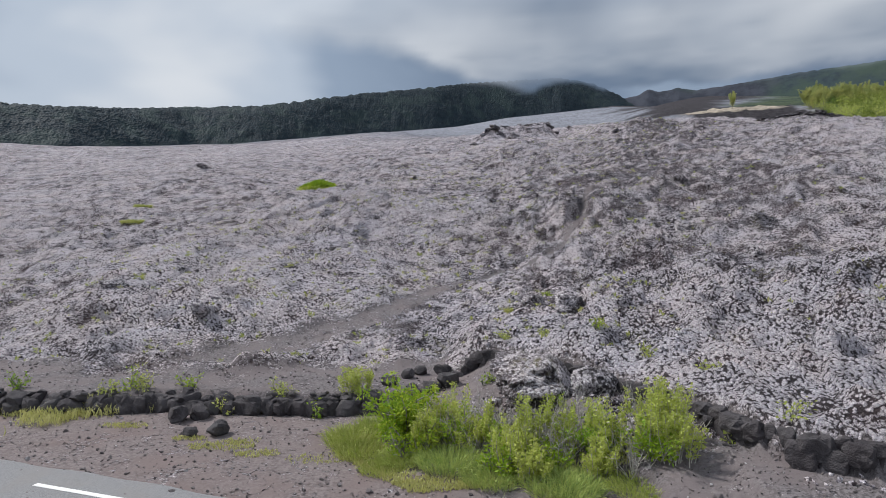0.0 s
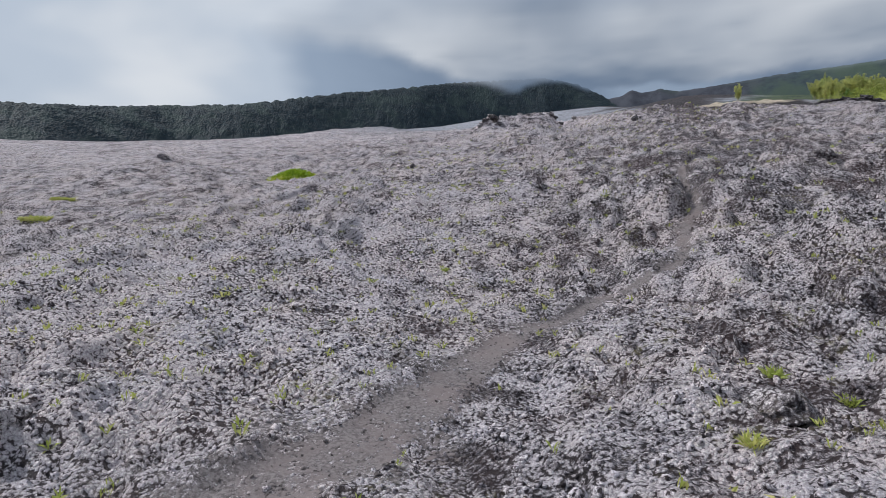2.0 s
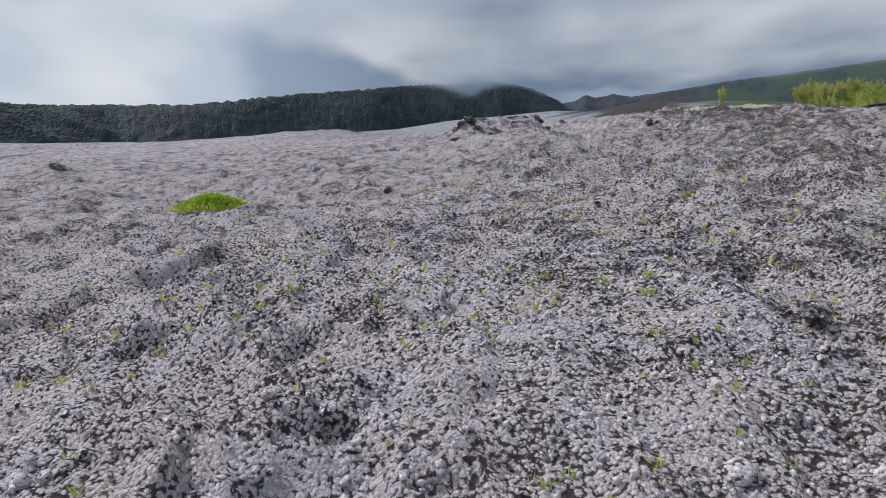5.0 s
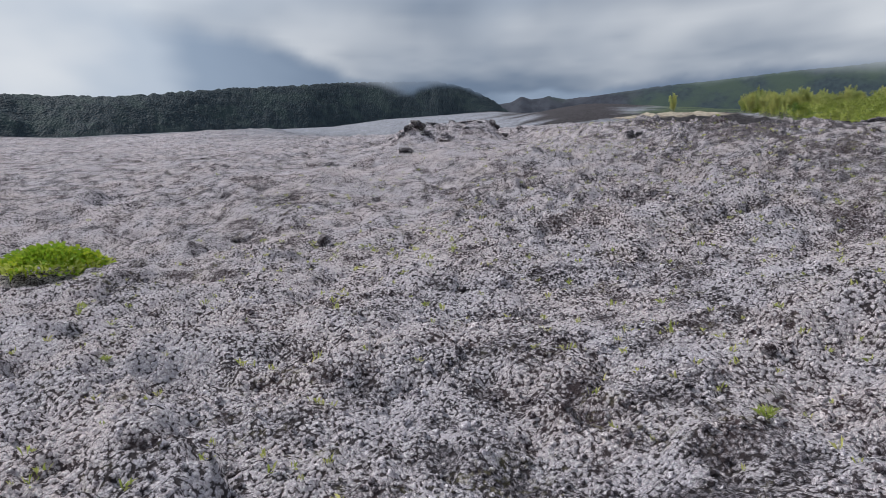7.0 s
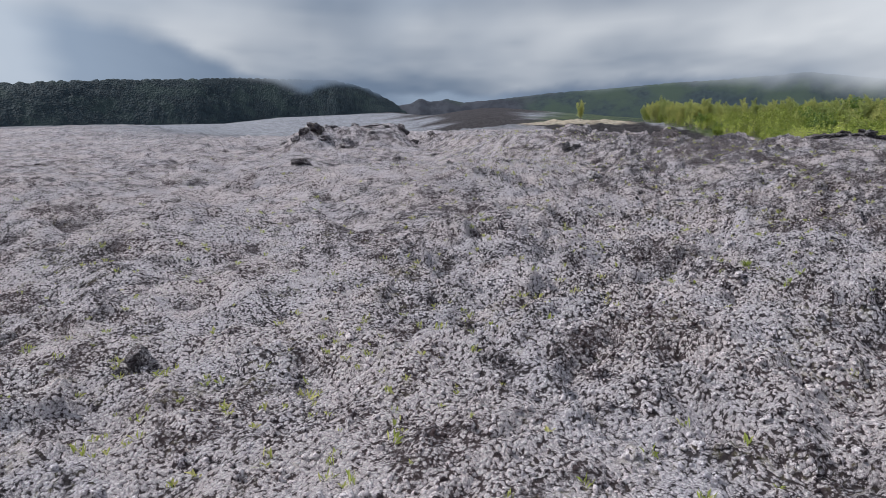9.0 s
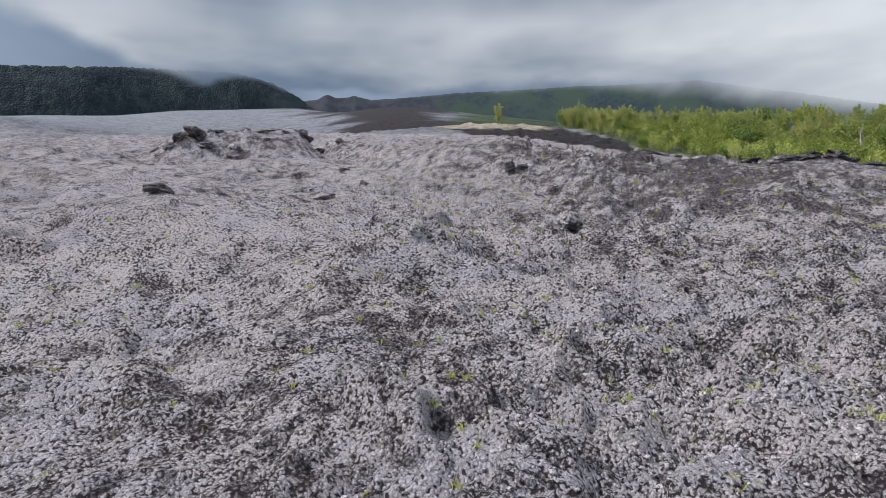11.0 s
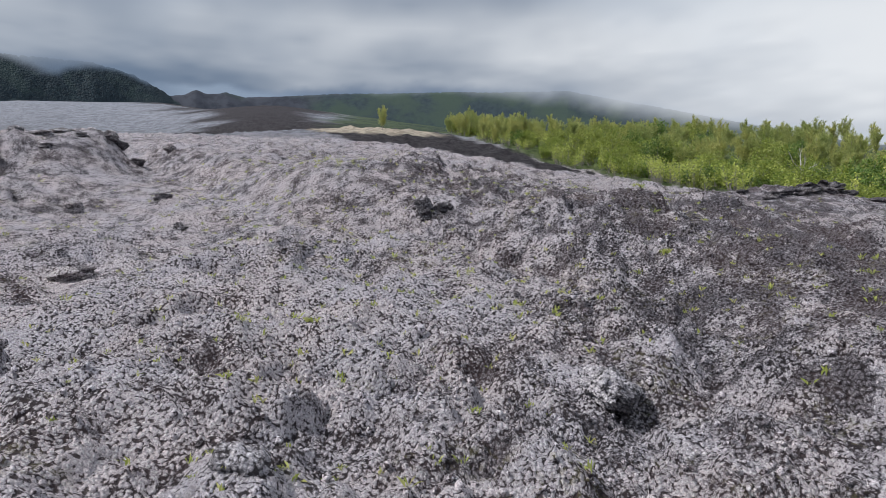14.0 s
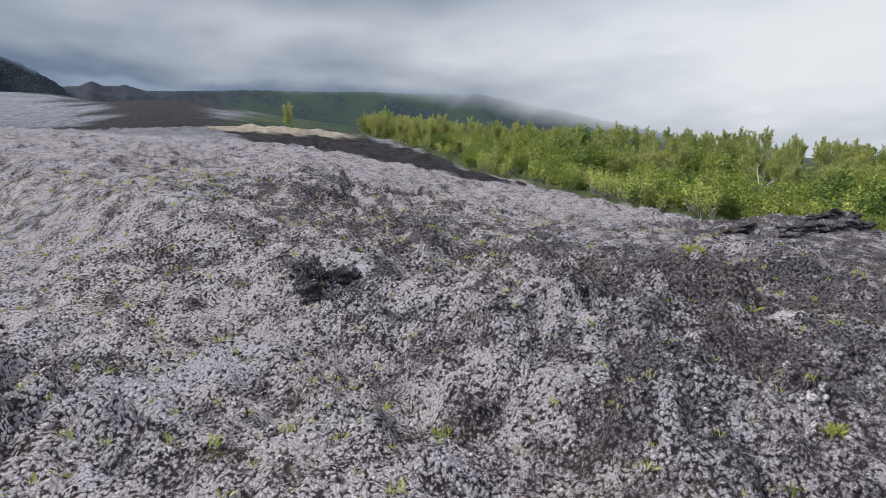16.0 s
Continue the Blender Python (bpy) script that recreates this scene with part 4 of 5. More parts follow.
def build_clinker():
    rs = np.random.RandomState(4)
    n = 46000
    y = 17 + 125 * rs.uniform(0, 1, n)
    x = view_middle(y) + rs.normal(0, 1, n) * np.interp(y, [17, 30, 110, 135], [11, 8.0, 8.5, 14]) + np.interp(y, [17, 40, 110, 140], [1, 1, 1, 7])
    size = 0.056 * np.exp(rs.normal(0, 0.34, n))
    up, tr = upper(x, y), trail(x, y)
    keep = (up > 0.1) & (rs.uniform(0, 1, n) > 0.95 * tr) & (size < 0.3)
    big = rs.uniform(0, 1, n) < 0.010
    size = np.where(big & (tr < 0.2), size * 1.9, size) * (1 - 0.4 * tr)
    v, f = scatter_bits(rs, x[keep], y[keep], size[keep])
    me = mesh_of("clinker", v, f, CLINKER, True)
    a = me.attributes.new("crust", 'FLOAT', 'POINT')
    a.data.foreach_set("value", np.repeat(crust_cover(x[keep], y[keep]), 12).astype(np.float32))
    tagged(new("clinker", me), "loose grey lichen-crusted lava clinker on the flow", "lava rubble", kind="stuff")


build_clinker()


# ---- boulders, wall and flow front ----
def boulder_mesh(seed, material, block=0.0, detail=3, rugged=0.30, chop=(0.30, 0.44)):
    """A lump of lava about one metre across; block pulls it towards a squared shape."""
    bm = bmesh.new()
    bmesh.ops.create_icosphere(bm, subdivisions=detail, radius=0.5)
    off = Vector((seed * 3.7, seed * 1.3, seed * 2.1))
    for v in bm.verts:
        d = v.co.normalized()
        m = max(abs(d.x), abs(d.y), abs(d.z))
        r = 0.5 * (1 - block) + 0.5 * block / (m ** 0.9) * 0.85
        r *= 1 + rugged * noise.noise(d * 1.5 + off) + 0.5 * rugged * noise.noise(d * 3.4 + off) + 0.25 * rugged * noise.noise(d * 7 + off) + 0.22 * rugged * noise.noise(d * 15 + off)
        v.co = d * r
    # split faces: cut the lump back to a few planes
    if block:
        rng = random.Random(seed)
        for k in range(11):
            nrm = Vector((rng.gauss(0, 1), rng.gauss(0, 1), rng.gauss(0, 1))).normalized()
            cut = rng.uniform(*chop)
            for v in bm.verts:
                over = v.co.dot(nrm) - cut - 0.02 * noise.noise(v.co * 7 + off)
                if over > 0:
                    v.co -= nrm * over * block
    me = bpy.data.meshes.new("stone")
    bm.to_mesh(me)
    bm.free()
    me.materials.append(material)
    me.polygons.foreach_set("use_smooth", np.full(len(me.polygons), material is not BASALT))
    return me


STONES = [boulder_mesh(i + 1, BASALT, 0.95, 3, 0.30, (0.32, 0.48)) for i in range(8)]
BLOCKS = [boulder_mesh(i + 61, BASALT, 1.0, 3, 0.20, (0.38, 0.58)) for i in range(6)]
DARK_CRAGS = [boulder_mesh(i + 41, RIDGE, 0.4, 4, 0.8) for i in range(4)]
CRAGS = [boulder_mesh(i + 21, CRUSTED, 0.5, 4, 0.62) for i in range(6)]


def ground_at(x, y):
    return float(height(np.array([x]), np.array([y]))[0])


def build_wall():
    """The rough retaining edge of dark rocks beside the road, stone by stone."""
    rng = random.Random(3)
    wall = tagged(new("stone_wall"), "rough low wall of dark lava rocks beside the road", "stone wall")
    wall.location = (-8, 18.4, 0.25)
    wall.matrix_basis = Matrix.Translation((-8, 18.4, 0.25))
    x = -24.0
    while x < -0.4:
        ye = float(np.interp(x, EDGE_X, EDGE_Y))
        w = rng.uniform(0.28, 0.85)
        for layer in range(3):
            if layer == 2 and rng.random() < 0.35:
                continue
            ob = part("stone", STONES[rng.randrange(8)], wall)
            s = w * (1 if layer == 0 else rng.uniform(0.6, 0.95) if layer == 1 else rng.uniform(0.35, 0.6))
            px, py = x + rng.uniform(-0.15, 0.15), ye - 0.22 + 0.13 * layer + rng.uniform(-0.07, 0.07)
            pz = 0.25 + (0.13, 0.38, 0.52)[layer] + rng.uniform(-0.04, 0.05)
            ob.matrix_basis = Matrix.LocRotScale((px + 8, py - 18.4, pz - 0.25), Euler((rng.uniform(-0.3, 0.3), rng.uniform(-0.3, 0.3), rng.uniform(0, 6.28))), (s * 1.15, s * 0.9, rng.uniform(0.5, 0.8) if layer == 0 else s * 0.62))
        x += w * 0.5


build_wall()


def build_front():
    """The broken front of the flow: dark blocks split from the pale crust above."""
    rng = random.Random(8)
    front = tagged(new("flow_front"), "broken dark rock face under pale lava crust", "rock face")
    front.matrix_basis = Matrix.Translation((6, 16, 1.0))
    xs, ys = np.array(EDGE_X, float), np.array(EDGE_Y, float)
    for i in range(7, len(xs) - 2):
        n = max(2, int(math.hypot(xs[i + 1] - xs[i], ys[i + 1] - ys[i]) / 0.13))
        turn = math.atan2(ys[i + 1] - ys[i], xs[i + 1] - xs[i])
        for k in range(n):
            t = (k + rng.uniform(-0.2, 0.2)) / n
            px, py = xs[i] + t * (xs[i + 1] - xs[i]), ys[i] + t * (ys[i + 1] - ys[i])
            # step out towards the roadside
            inset = rng.uniform(-0.10, 0.10)
            px, py = px - inset * math.sin(turn), py + inset * math.cos(turn)
            top = float(land(np.array([px - 0.5 * math.sin(turn)]), np.array([py + 0.5 * math.cos(turn)]))[0])
            h = rng.uniform(0.28, 0.6)
            w = rng.uniform(0.20, 0.52)
            ob = part("block", BLOCKS[rng.randrange(6)], front)
            ob.matrix_basis = Matrix.LocRotScale((px - 6, py - 16, top - (0.62 if k % 2 else 0.95) * h - 0.10 - 1.0), Euler((rng.uniform(-0.12, 0.12), rng.uniform(-0.2, 0.2), turn + rng.uniform(-0.35, 0.35))), (w * 1.2, w * 0.9, h * 1.1))


build_front()


def build_boulders():
    rng = random.Random(12)

    def boulder(x, y, wide, tall, label, kind=CRAGS, sink=0.22, name="boulder"):
        ob = new(name, kind[rng.randrange(len(kind))])
        ob.matrix_basis = Matrix.LocRotScale((x, y, ground_at(x, y) + tall * (0.5 - sink)), Euler((rng.uniform(-0.2, 0.2), rng.uniform(-0.2, 0.2), rng.uniform(0, 6.28))), (wide, wide * rng.uniform(0.7, 1.0), tall))
        return tagged(ob, label, "boulder")

    # fallen rocks on the roadside
    for x, y, s in ((-7.4, 17.7, 0.75), (-6.9, 18.0, 0.7), (-5.8, 16.4, 0.62), (-6.5, 16.3, 0.4)):
        tagged(boulder(x, y, s, s * 0.8, "dark fallen lava rock on the gravel shoulder", STONES), group="fallen rocks")
    for x, y, s in ((-0.7, 20.9, 0.5), (0.0, 20.5, 0.6), (-1.1, 20.4, 0.5), (0.2, 19.6, 0.7), (-0.3, 19.3, 0.6), (-1.6, 19.4, 0.55)):
        tagged(boulder(x, y, s, s * 0.8, "dark lava rock beside the cinder trail", STONES), group="trail rocks")
    # slab split off the front
    boulder(2.6, 17.4, 2.7, 1.3, "split slab of lava with a pale crusted top", CRAGS, 0.30, "lava_slab")
    boulder(3.9, 16.3, 1.3, 0.8, "small slab of lava with a pale top", CRAGS, 0.25, "lava_slab")
    # outcrops that stand out of the flow
    spots = [(-10.2, 27.3, 1.8, 0.6), (-10.1, 29.8, 1.7, 0.7), (-16.4, 31.9, 1.6, 0.6), (3.7, 25.7, 1.5, 0.9), (4.6, 22.9, 1.4, 0.9), (12.9, 34.4, 1.3, 0.8), (14.2, 29.2, 1.2, 0.8), (-3.8, 85.4, 1.1, 1.0), (-8.1, 89.7, 1.6, 0.6),
             (6.3, 128.5, 3.0, 1.2), (20.6, 146.8, 2.0, 0.9), (17.5, 127.5, 2.0, 0.8), (24.4, 137.5, 1.0, 0.7), (25.6, 109.1, 2.2, 1.1), (16.9, 109.2, 1.2, 0.6), (38.4, 115.2, 1.4, 0.6), (26.9, 150.0, 1.6, 0.8), (-38.6, 93.9, 2.4, 1.1),
             (-50.3, 134.7, 2.6, 1.4), (-20.6, 154.2, 2.4, 1.0), (16.4, 160.9, 2.4, 1.4), (3.8, 48.8, 0.7, 0.5), (32.6, 168.0, 1.6, 1.2)]
    for x, y, w, t in spots:
        tagged(boulder(x, y, w * 0.8, t * 0.9, "rugged lichen-crusted lava outcrop on the flow", CRAGS, 0.32), group="outcrops")

    for x, y, w, t in ((34.0, 127.3, 1.1, 0.9), (34.9, 126.7, 0.9, 0.7), (33.5, 126.6, 0.8, 0.6), (13.0, 163.9, 2.6, 1.6), (11.0, 163.0, 2.0, 1.2), (27.4, 166.5, 1.8, 1.1), (28.6, 164.8, 1.3, 0.8), (16.9, 46.2, 1.0, 0.7)):
        tagged(boulder(x, y, w, t, "broken dark lava rock standing out of the flow", DARK_CRAGS, 0.32), group="dark rocks")

    # broken rock along the crest of the rise ahead
    for i in range(16):
        x, y = 8.5 + 1.2 * i + rng.uniform(-0.8, 0.8), 163.5 + rng.uniform(-1.5, 4)
        tagged(boulder(x, y, rng.uniform(1.0, 2.2), rng.uniform(0.6, 1.2), "rugged grey lava block on the crest", CRAGS, 0.44), group="crest blocks")
    # the dark ridge before the wood
    for i in range(20):
        x, y = 61.0 + 0.75 * i + rng.uniform(-0.5, 0.5), 123.2 - 0.25 * i + rng.uniform(-1.6, 1.6)
        tagged(boulder(x, y, rng.uniform(1.0, 2.6), rng.uniform(0.5, 0.9), "jagged dark lava block on the ridge", DARK_CRAGS, 0.54), group="ridge blocks")


build_boulders()


# ---- plants on the flow and by the road ----
def tuft_mesh(seed, count, length, width, radius, leaf, spread=0.4, up=0.9, droop=0.25):
    rng = random.Random(seed)
    roots = []
    for _ in range(count):
        a, r = rng.uniform(0, 6.283), radius * rng.random() ** 0.6
        roots.append((Vector((math.cos(a) * r, math.sin(a) * r, -0.03)), Vector((math.cos(a) * 0.5, math.sin(a) * 0.5, 1.0)).normalized()))
    v, f = blades(rng, roots, length, width, spread, up, droop)
    return mesh_of("blades", v, f, leaf)


def build_small_tufts():
    """Seedling ferns and grass in the cracks of the flow."""
    rs = np.random.RandomState(9)
    rng = random.Random(9)
    n = 7000
    y = 18 + 140 * rs.uniform(0, 1, n)
    x = view_middle(y) + rs.normal(0, 15, n)
    dense = fbm(x / 6, y / 6, 121, 3)
    keep = (upper(x, y) > 0.2) & (dense > -0.12 + 0.35 * rs.uniform(-1, 1, n)) & (trail(x, y) < 0.5)
    x, y = x[keep], y[keep]
    z = height(x, y)
    vs, fs = [], []
    for px, py, pz in zip(x, y, z):
        s = rng.uniform(0.5, 1.25)
        roots = [((px + rng.gauss(0, 0.05 * s), py + rng.gauss(0, 0.05 * s), pz - 0.02), (rng.gauss(0, 0.4), rng.gauss(0, 0.4), 1.0)) for _ in range(7)]
        v, f = blades(rng, roots, 0.24 * s, 0.019 * s, 0.35, 0.9, 0.2)
        o = len(vs)
        vs += v
        fs += [tuple(i + o for i in q) for q in f]
    tagged(new("fern_seedlings", mesh_of("fern_seedlings", vs, fs, GRASS)), "small yellow-green ferns growing in lava cracks", "ferns", kind="stuff")


build_small_tufts()


def build_big_tufts():
    model = tagged(new("fern_tuft"), "bright yellow-green fern tuft in the lava", "fern", "fern tufts")
    part("foliage", tuft_mesh(31, 90, 0.30, 0.014, 0.12, GRASS), model)
    first = True
    for i, (x, y, s) in enumerate([(39.5, 117.8, 1.2), (39.9, 117.2, 0.8), (35.3, 115.4, 0.8), (35.2, 113.6, 0.9), (44.2, 121.5, 0.9), (34.0, 113.9, 1.0), (10.9, 88.0, 0.7), (-9.5, 71.0, 0.7), (3.4, 62.5, 0.9), (8.5, 63.5, 1.0),
                                   (15.2, 82.0, 1.1), (16.0, 84.5, 1.0), (14.1, 80.8, 0.8), (-1.5, 41.0, 0.8), (4.5, 27.6, 1.2), (5.2, 26.4, 1.0), (2.6, 24.6, 1.1), (7.0, 24.0, 0.8), (-12.8, 26.0, 0.9), (-15.5, 32.6, 1.3), (21.5, 116.0, 0.6)]):
        m = standing(x, y, i * 1.3, s, 0.02)
        if first:
            model.matrix_basis = m
            first = False
        else:
            plant(model, m)


build_big_tufts()


def build_flow_bushes():
    # broad lime-green fern bush on the open flow
    rng = random.Random(2)
    bush = tagged(new("fern_bush"), "broad bright lime-green fern bush on the grey lava", "bush")
    roots, low = [], []
    for _ in range(2600):
        a, r = rng.uniform(0, 6.283), rng.random() ** 0.55
        px, py = 2.4 * r * math.cos(a) * (1 + 0.25 * math.sin(3 * a)), 1.7 * r * math.sin(a)
        top = 1.15 * (1 - r ** 2.2) + 0.25 + 0.22 * noise.noise(Vector((px * 1.4, py * 1.4, 3)))
        pz = max(0.05, top * rng.uniform(0.55, 1.0))
        (roots if r < 0.82 or rng.random() < 0.4 else low).append(((px, py, pz), (math.cos(a) * 0.6, math.sin(a) * 0.6, 0.7)))
    v, f = blades(rng, roots, 0.30, 0.075, 0.45, 0.35, 0.25)
    part("foliage", mesh_of("leaves", v, f, LEAF_LIME), bush)
    v, f = blades(rng, low, 0.34, 0.05, 0.45, 0.5, 0.2)
    part("rim", mesh_of("edge_fronds", v, f, LEAF_PALE), bush, "paler yellow fronds at the bush's rim")
    for _ in range(26):
        path = limb_path(rng, (rng.gauss(0, 0.9), rng.gauss(0, 0.6), -0.4), (rng.gauss(0, 0.5), rng.gauss(0, 0.5), 1), 1.0, 3, 0.3)
        part("stem", mesh_of("stem", *tube(path, [0.03, 0.025, 0.02, 0.01], 4), BARK, True), bush)
    bush.matrix_basis = standing(-16.7, 87.0, 0.15, 1.12, 0.25)
    # low yellow fern mats
    for i, (x, y, a, b) in enumerate([(-29.2, 61.8, 1.7, 0.8), (-33.0, 70.7, 0.9, 0.6)]):
        rg = random.Random(70 + i)
        mat = tagged(new("fern_mat"), "low yellow fern mat in a hollow of the lava", "fern", "fern mats")
        roots = []
        for _ in range(700):
            t, r = rg.uniform(0, 6.283), rg.random() ** 0.5
            roots.append(((a * r * math.cos(t), b * r * math.sin(t), rg.uniform(0, 0.2)), (0, 0, 1)))
        v, f = blades(rg, roots, 0.32, 0.05, 0.5, 0.5, 0.2)
        part("foliage", mesh_of("fronds", v, f, GRASS), mat)
        mat.matrix_basis = standing(x, y, 0.5, 1.0, 0.05)


build_flow_bushes()


def build_roadside_plants():
    rng = random.Random(17)

    def bush(name, label, x, y, tall, wide, leaf, leaves, size, stems=9, seed=1, bare=0.1):
        wood, crown = shrub_meshes(seed, tall, wide, leaf, leaves, size, stems, bare, 0.22)
        ob = tagged(new(name), label, "bush", "roadside bushes")
        part("branchwork", wood, ob)
        part("foliage", crown, ob)
        ob.matrix_basis = standing(x, y, seed * 0.7, 1.0, 0.05)

    bush("green_bush", "bright green leafy bush at the roadside", -1.0, 15.4, 1.45, 0.85, LEAF_LIME, 2600, 0.13, 14, 1)
    bush("green_bush", "yellow-green leafy bush at the roadside", -0.6, 14.6, 0.85, 0.8, LEAF_LIME, 1400, 0.09, 12, 2)
    def plume_bush(label, x, y, tall, wide, leaf, seed):
        """Upright shoots, grey and bare below, thick with small leaves towards their tips."""
        rg = random.Random(seed)
        wood, roots = [], []
        for _ in range(24):
            a, lean = rg.uniform(0, 6.283), rg.uniform(0.1, 0.9) * wide / tall
            p = limb_path(rg, (rg.gauss(0, 0.22 * wide), rg.gauss(0, 0.22 * wide), -0.1), (math.cos(a) * lean, math.sin(a) * lean, 1), tall * rg.uniform(0.55, 1.1), 5, 0.14, 0.10)
            wood.append(tube(p, [0.014, 0.012, 0.010, 0.008, 0.006, 0.003], 4))
            low = rg.uniform(1.2, 3.2)
            for _ in range(85):
                t = rg.uniform(low, 5.0)
                k = min(int(t), 4)
                q = p[k].lerp(p[k + 1], t - k) + Vector((rg.gauss(0, 1), rg.gauss(0, 1), rg.gauss(0, 1))) * 0.035
                roots.append((q, (Vector((rg.gauss(0, 1), rg.gauss(0, 1), 0.9))).normalized()))
        v, f = blades(rg, roots, 0.085, 0.019, 0.3, 0.4, 0.2)
        ob = tagged(new("pale_shrub"), label, "bush", "roadside bushes")
        part("branchwork", mesh_of("twigs", *joined(wood), DEADWOOD, True), ob)
        part("foliage", mesh_of("leaves", v, f, leaf), ob)
        ob.matrix_basis = standing(x, y, seed * 0.7, 1.0, 0.05)

    for i, (x, y, t, w) in enumerate([(0.1, 15.4, 1.35, 0.7), (0.9, 14.6, 1.25, 0.8), (2.1, 14.3, 1.5, 0.6), (2.9, 14.2, 1.3, 0.8), (1.5, 13.6, 1.1, 0.7), (2.0, 13.0, 0.9, 0.6), (4.9, 13.3, 1.3, 0.6), (-0.4, 14.8, 1.1, 0.6), (3.6, 13.4, 1.35, 0.8), (4.3, 13.0, 1.3, 0.7), (4.7, 12.5, 1.2, 0.6), (3.3, 12.9, 0.9, 0.5)]):
        plume_bush("pale yellow-green shrub with grey dry stems", x, y, t, w, LEAF_PALE, 80 + i)
    for i, (x, y, t, w) in enumerate([(0.5, 14.9, 0.9, 0.7), (1.7, 14.1, 0.8, 0.7), (2.4, 13.6, 0.7, 0.6), (3.4, 13.7, 0.8, 0.7), (4.4, 12.7, 0.8, 0.6), (1.3, 13.4, 0.7, 0.6)]):
        bush("green_bush", "low lime-green leafy bush under pale shrubs", x, y, t, w, LEAF_LIME, 900, 0.10, 12, 60 + i)
    for i, (x, y, t) in enumerate([(0.6, 15.6, 1.5), (1.6, 15.2, 1.6), (3.1, 14.6, 1.5), (4.4, 13.6, 1.45), (2.5, 15.0, 1.5), (-0.2, 16.0, 1.4), (4.0, 12.8, 1.2), (0.2, 15.0, 1.7), (2.2, 14.0, 1.5), (2.7, 13.8, 1.45), (4.8, 13.0, 1.3), (1.2, 14.7, 1.3)]):
        rg = random.Random(120 + i)
        wood = []
        for _ in range(26):
            p = limb_path(rg, (rg.gauss(0, 0.16), rg.gauss(0, 0.16), -0.1), (rg.gauss(0, 0.5), rg.gauss(0, 0.5), 1), t * rg.uniform(0.5, 1.0), 4, 0.25, 0.05)
            wood.append(tube(p, [0.012, 0.010, 0.008, 0.006, 0.003], 4))
            for j in (2, 3):
                wood.append(tube(limb_path(rg, p[j], (rg.gauss(0, 1), rg.gauss(0, 1), 0.8), 0.28, 2, 0.3), [0.006, 0.004, 0.002], 3))
        ob = tagged(new("dry_shrub"), "leafless grey dry shrub among green bushes", "bush", "dry shrubs")
        part("branchwork", mesh_of("twigs", *joined(wood), DEADWOOD, True), ob)
        ob.matrix_basis = standing(x, y, i, 1.0, 0.03)
    # dense grass clumps
    for i, (x, y, r, n, h, leaf) in enumerate([(2.5, 12.6, 0.75, 1500, 0.62, GRASS_GREEN), (0.2, 13.9, 0.7, 1200, 0.6, GRASS_GREEN), (-0.9, 14.2, 0.5, 800, 0.5, GRASS_GREEN), (1.1, 13.1, 0.6, 900, 0.5, GRASS_GREEN), (-2.2, 15.6, 0.6, 1000, 0.75, GRASS),
                                               (-1.9, 14.9, 0.55, 800, 0.55, GRASS), (-1.6, 16.3, 0.5, 700, 0.8, GRASS), (3.9, 12.3, 0.6, 800, 0.45, GRASS), (-1.3, 13.9, 0.5, 600, 0.35, GRASS)]):
        ob = tagged(new("grass_clump"), "dense green grass clump beside the road" if leaf is GRASS_GREEN else "tall yellowing grass clump beside the road", "grass", "grass clumps")
        part("foliage", tuft_mesh(200 + i, int(n * 1.6), h * 0.78, 0.007, r, leaf, 0.24, 0.9, 0.3), ob)
        ob.matrix_basis = standing(x, y, i, 1.0, 0.02)
    # plants on and above the wall
    for i, (x, y, s) in enumerate([(-9.3, 18.9, 0.55), (-8.9, 18.9, 0.45), (-7.7, 19.2, 0.4), (-4.8, 18.6, 0.35), (-12.8, 19.2, 0.45), (-6.2, 18.4, 0.3), (-3.6, 18.0, 0.3), (-9.8, 18.7, 0.4)]):
        bush("wall_plant", "small yellow-green plant growing from the rock wall", x, y, 0.5 + s * 0.5, 0.35, LEAF_PALE if i % 2 else LEAF_LIME, 160, 0.10, 5, 140 + i, 0.1)
    plume_bush("pale yellow-green shrub on the end of the wall", -2.5, 18.7, 0.95, 0.75, LEAF_PALE, 160)
    # plants along the front of the flow
    for i, (x, y) in enumerate([(1.3, 18.9), (2.0, 20.9), (3.4, 20.3), (4.6, 19.0), (5.6, 17.4), (6.4, 15.4), (3.0, 16.6), (1.6, 16.4), (6.9, 12.6), (5.0, 15.2), (6.0, 13.2)]):
        bush("wall_plant", "small yellow-green plant below the lava front", x, y - 0.3, 0.5, 0.3, LEAF_LIME if i % 3 == 0 else LEAF_PALE, 110, 0.10, 5, 170 + i, 0.1)


build_roadside_plants()


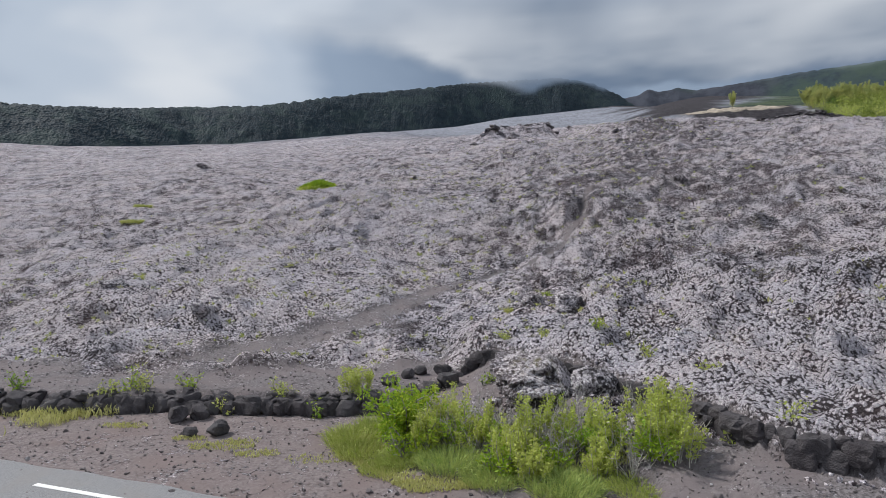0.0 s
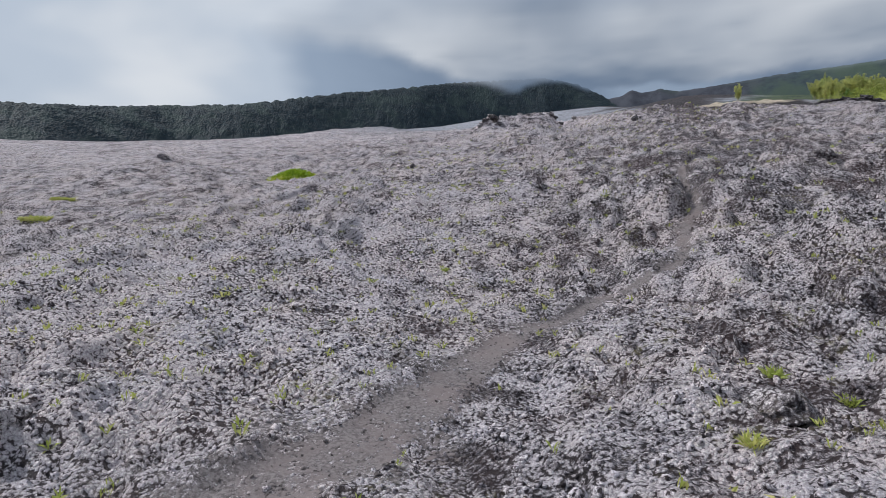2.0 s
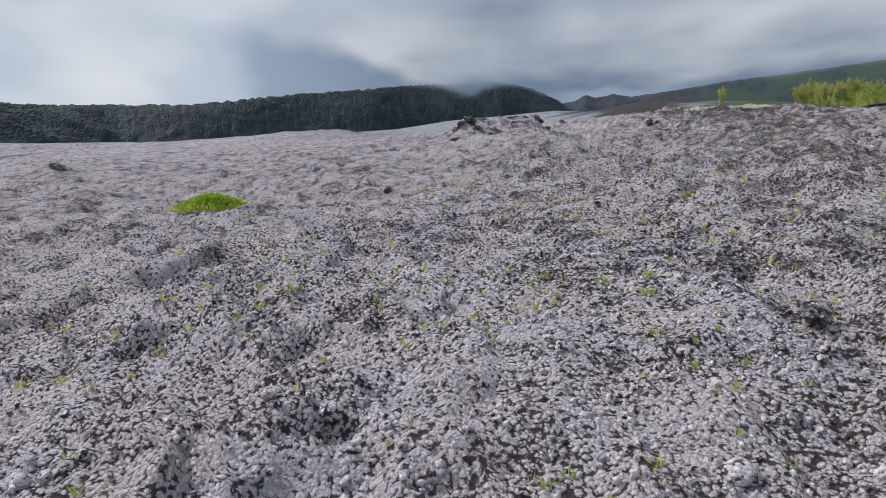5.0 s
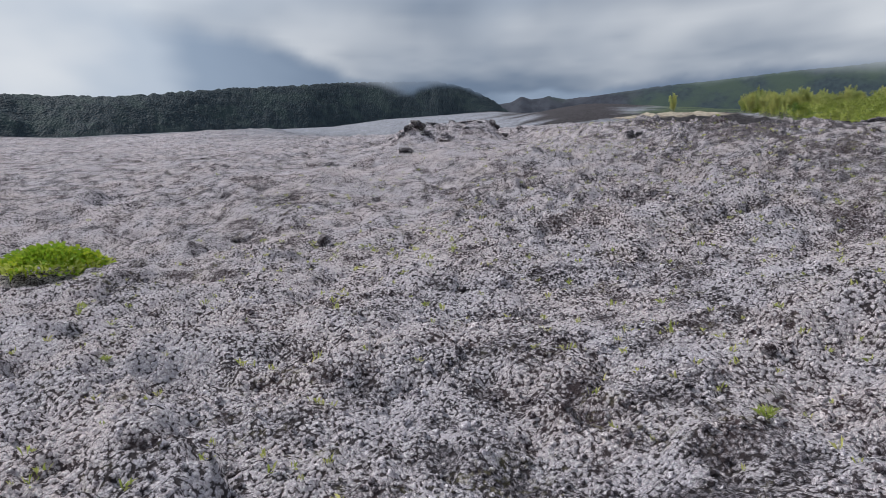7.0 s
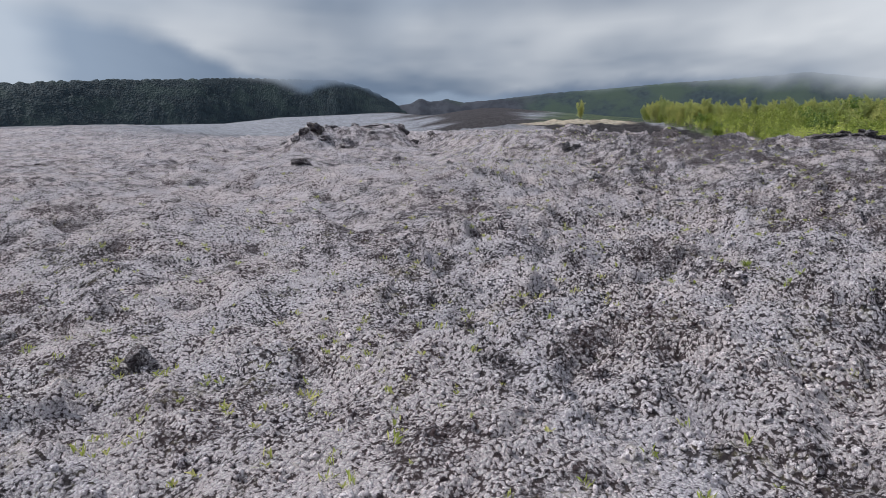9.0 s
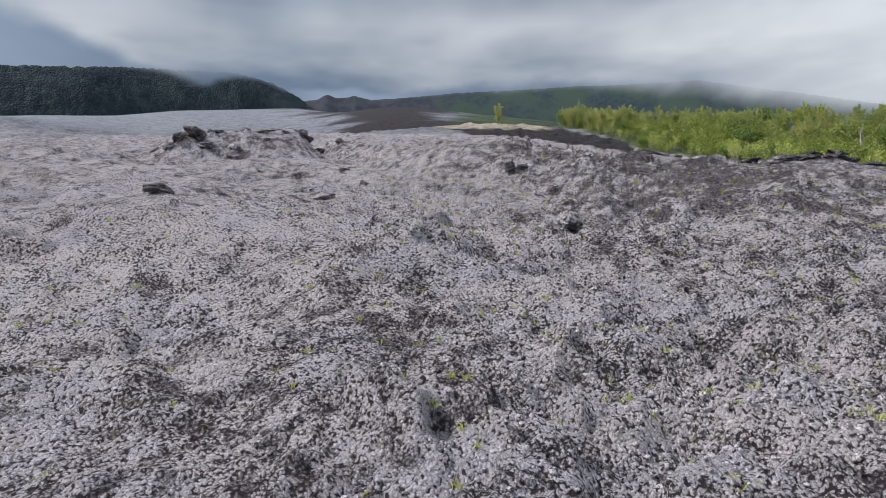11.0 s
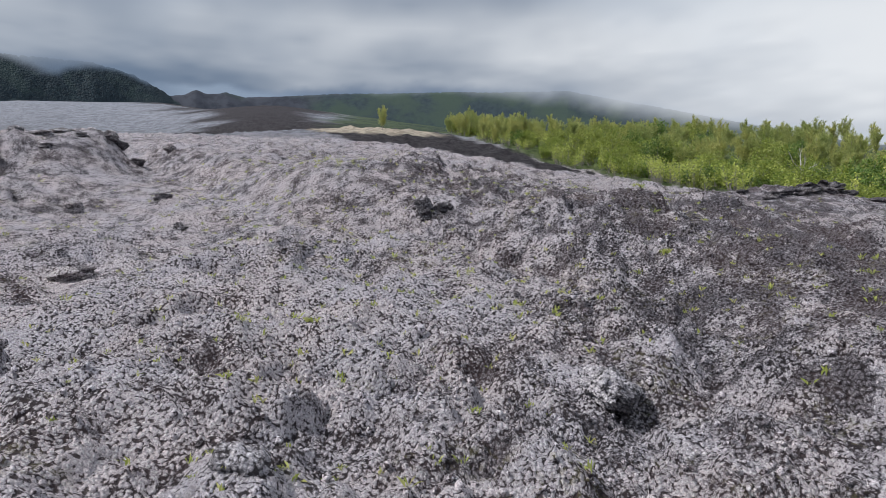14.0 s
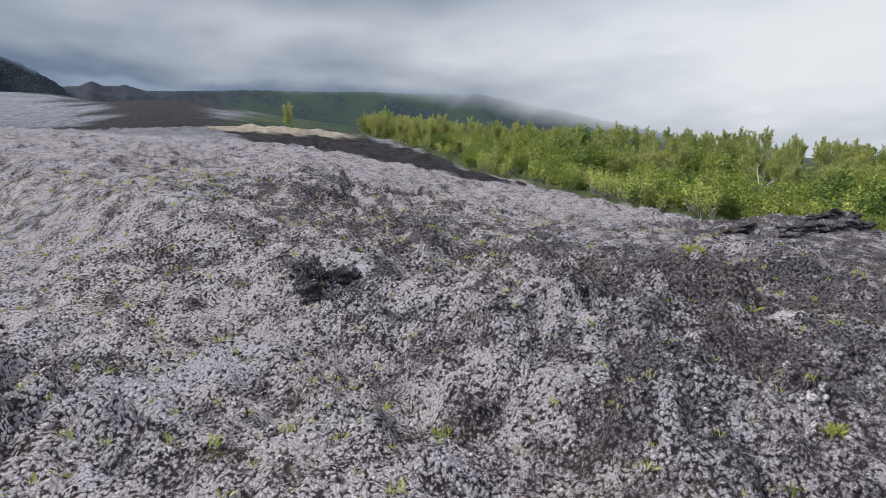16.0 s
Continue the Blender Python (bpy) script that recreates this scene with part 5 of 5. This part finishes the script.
def build_verge_grass():
    """Short grass on the gravel shoulder."""
    rs = np.random.RandomState(21)
    rng = random.Random(21)
    pts = []
    for _ in range(5200):
        x = rng.uniform(-20, -8.4)
        ye = float(np.interp(x, EDGE_X, EDGE_Y))
        y = ye - 0.15 - abs(rng.gauss(0, 0.75)) * min(1.0, (-8.2 - x) / 2.5)
        if vnoise(np.array([x * 0.9]), np.array([y * 1.5]), 77)[0] > -0.18 + 0.2 * rng.random():
            pts.append((x, y, rng.uniform(0.6, 1.9)))
    for cx, cy, r, n in ((-5.4, 15.5, 0.55, 190), (-4.4, 15.0, 0.36, 110), (-6.4, 16.1, 0.3, 70), (-8.6, 17.2, 0.4, 110), (-5.0, 15.9, 0.3, 40), (-2.9, 14.6, 0.5, 60)):
        for _ in range(n):
            a, q = rng.uniform(0, 6.283), r * rng.random() ** 0.5
            pts.append((cx + 1.5 * q * math.cos(a), cy + 0.6 * q * math.sin(a), 0.5))
    for _ in range(2600):
        x = rng.uniform(-2.6, 5.5)
        pts.append((x, 12.75 + 0.10 * (x - 1) + (2.4 * max(0.0, -0.6 - x)) * 0.55 + abs(rng.gauss(0, 0.45)), 0.6))
    P = np.array(pts)
    z = height(P[:, 0], P[:, 1])
    vs, fs = [], []
    for (x, y, s), pz in zip(pts, z):
        v, f = blades(rng, [((x + rng.gauss(0, 0.03), y + rng.gauss(0, 0.03), pz - 0.02), (0, 0, 1)) for _ in range(3)], 0.24 * s, 0.012, 0.3, 0.9, 0.3)
        o = len(vs)
        vs += v
        fs += [tuple(i + o for i in q) for q in f]
    tagged(new("verge_grass", mesh_of("verge_grass", vs, fs, GRASS_DRY)), "yellowing grass along the gravel shoulder", "grass", kind="stuff")


build_verge_grass()


def build_gravel():
    """Loose cinder and pale bits on the shoulder and the trail."""
    rs = np.random.RandomState(6)
    n = 15000
    x, y = rs.uniform(-16, 12, n), 10 + 38 * rs.uniform(0, 1, n) ** 1.6
    d = road_d(x, y)
    bare = np.maximum(trail(x, y), (upper(x, y) < -0.1) * (d > -0.3))
    keep = rs.uniform(0, 1, n) < bare
    size = 0.022 * np.exp(rs.normal(0, 0.45, n))
    v, f = scatter_stones(rs, x[keep], y[keep], size[keep], 0.2)
    tagged(new("gravel", mesh_of("gravel", v, f, GRAVEL)), "loose cinder gravel on the trail and shoulder", "gravel", kind="stuff")


build_gravel()


def build_scree():
    """Pale crusted rubble fallen from the front of the flow onto the brown slope."""
    rs = np.random.RandomState(14)
    n = 1900
    k = rs.randint(0, 16, n)
    cx = rs.uniform(0.8, 9.5, 16)
    cy = np.interp(cx, EDGE_X, EDGE_Y) - rs.uniform(0.5, 3.0, 16)
    x, y = cx[k] + rs.normal(0, 0.7, n), cy[k] + rs.normal(0, 0.3, n)
    keep = (upper(x, y) < -0.1) & (road_d(x, y) > 1.5)
    size = 0.045 * np.exp(rs.normal(0, 0.5, n))
    v, f = scatter_stones(rs, x[keep], y[keep], size[keep], 0.3)
    me = mesh_of("scree", v, f, CLINKER)
    tagged(new("scree", me), "pale crusted lava rubble on the brown slope", "rubble", kind="stuff")


build_scree()
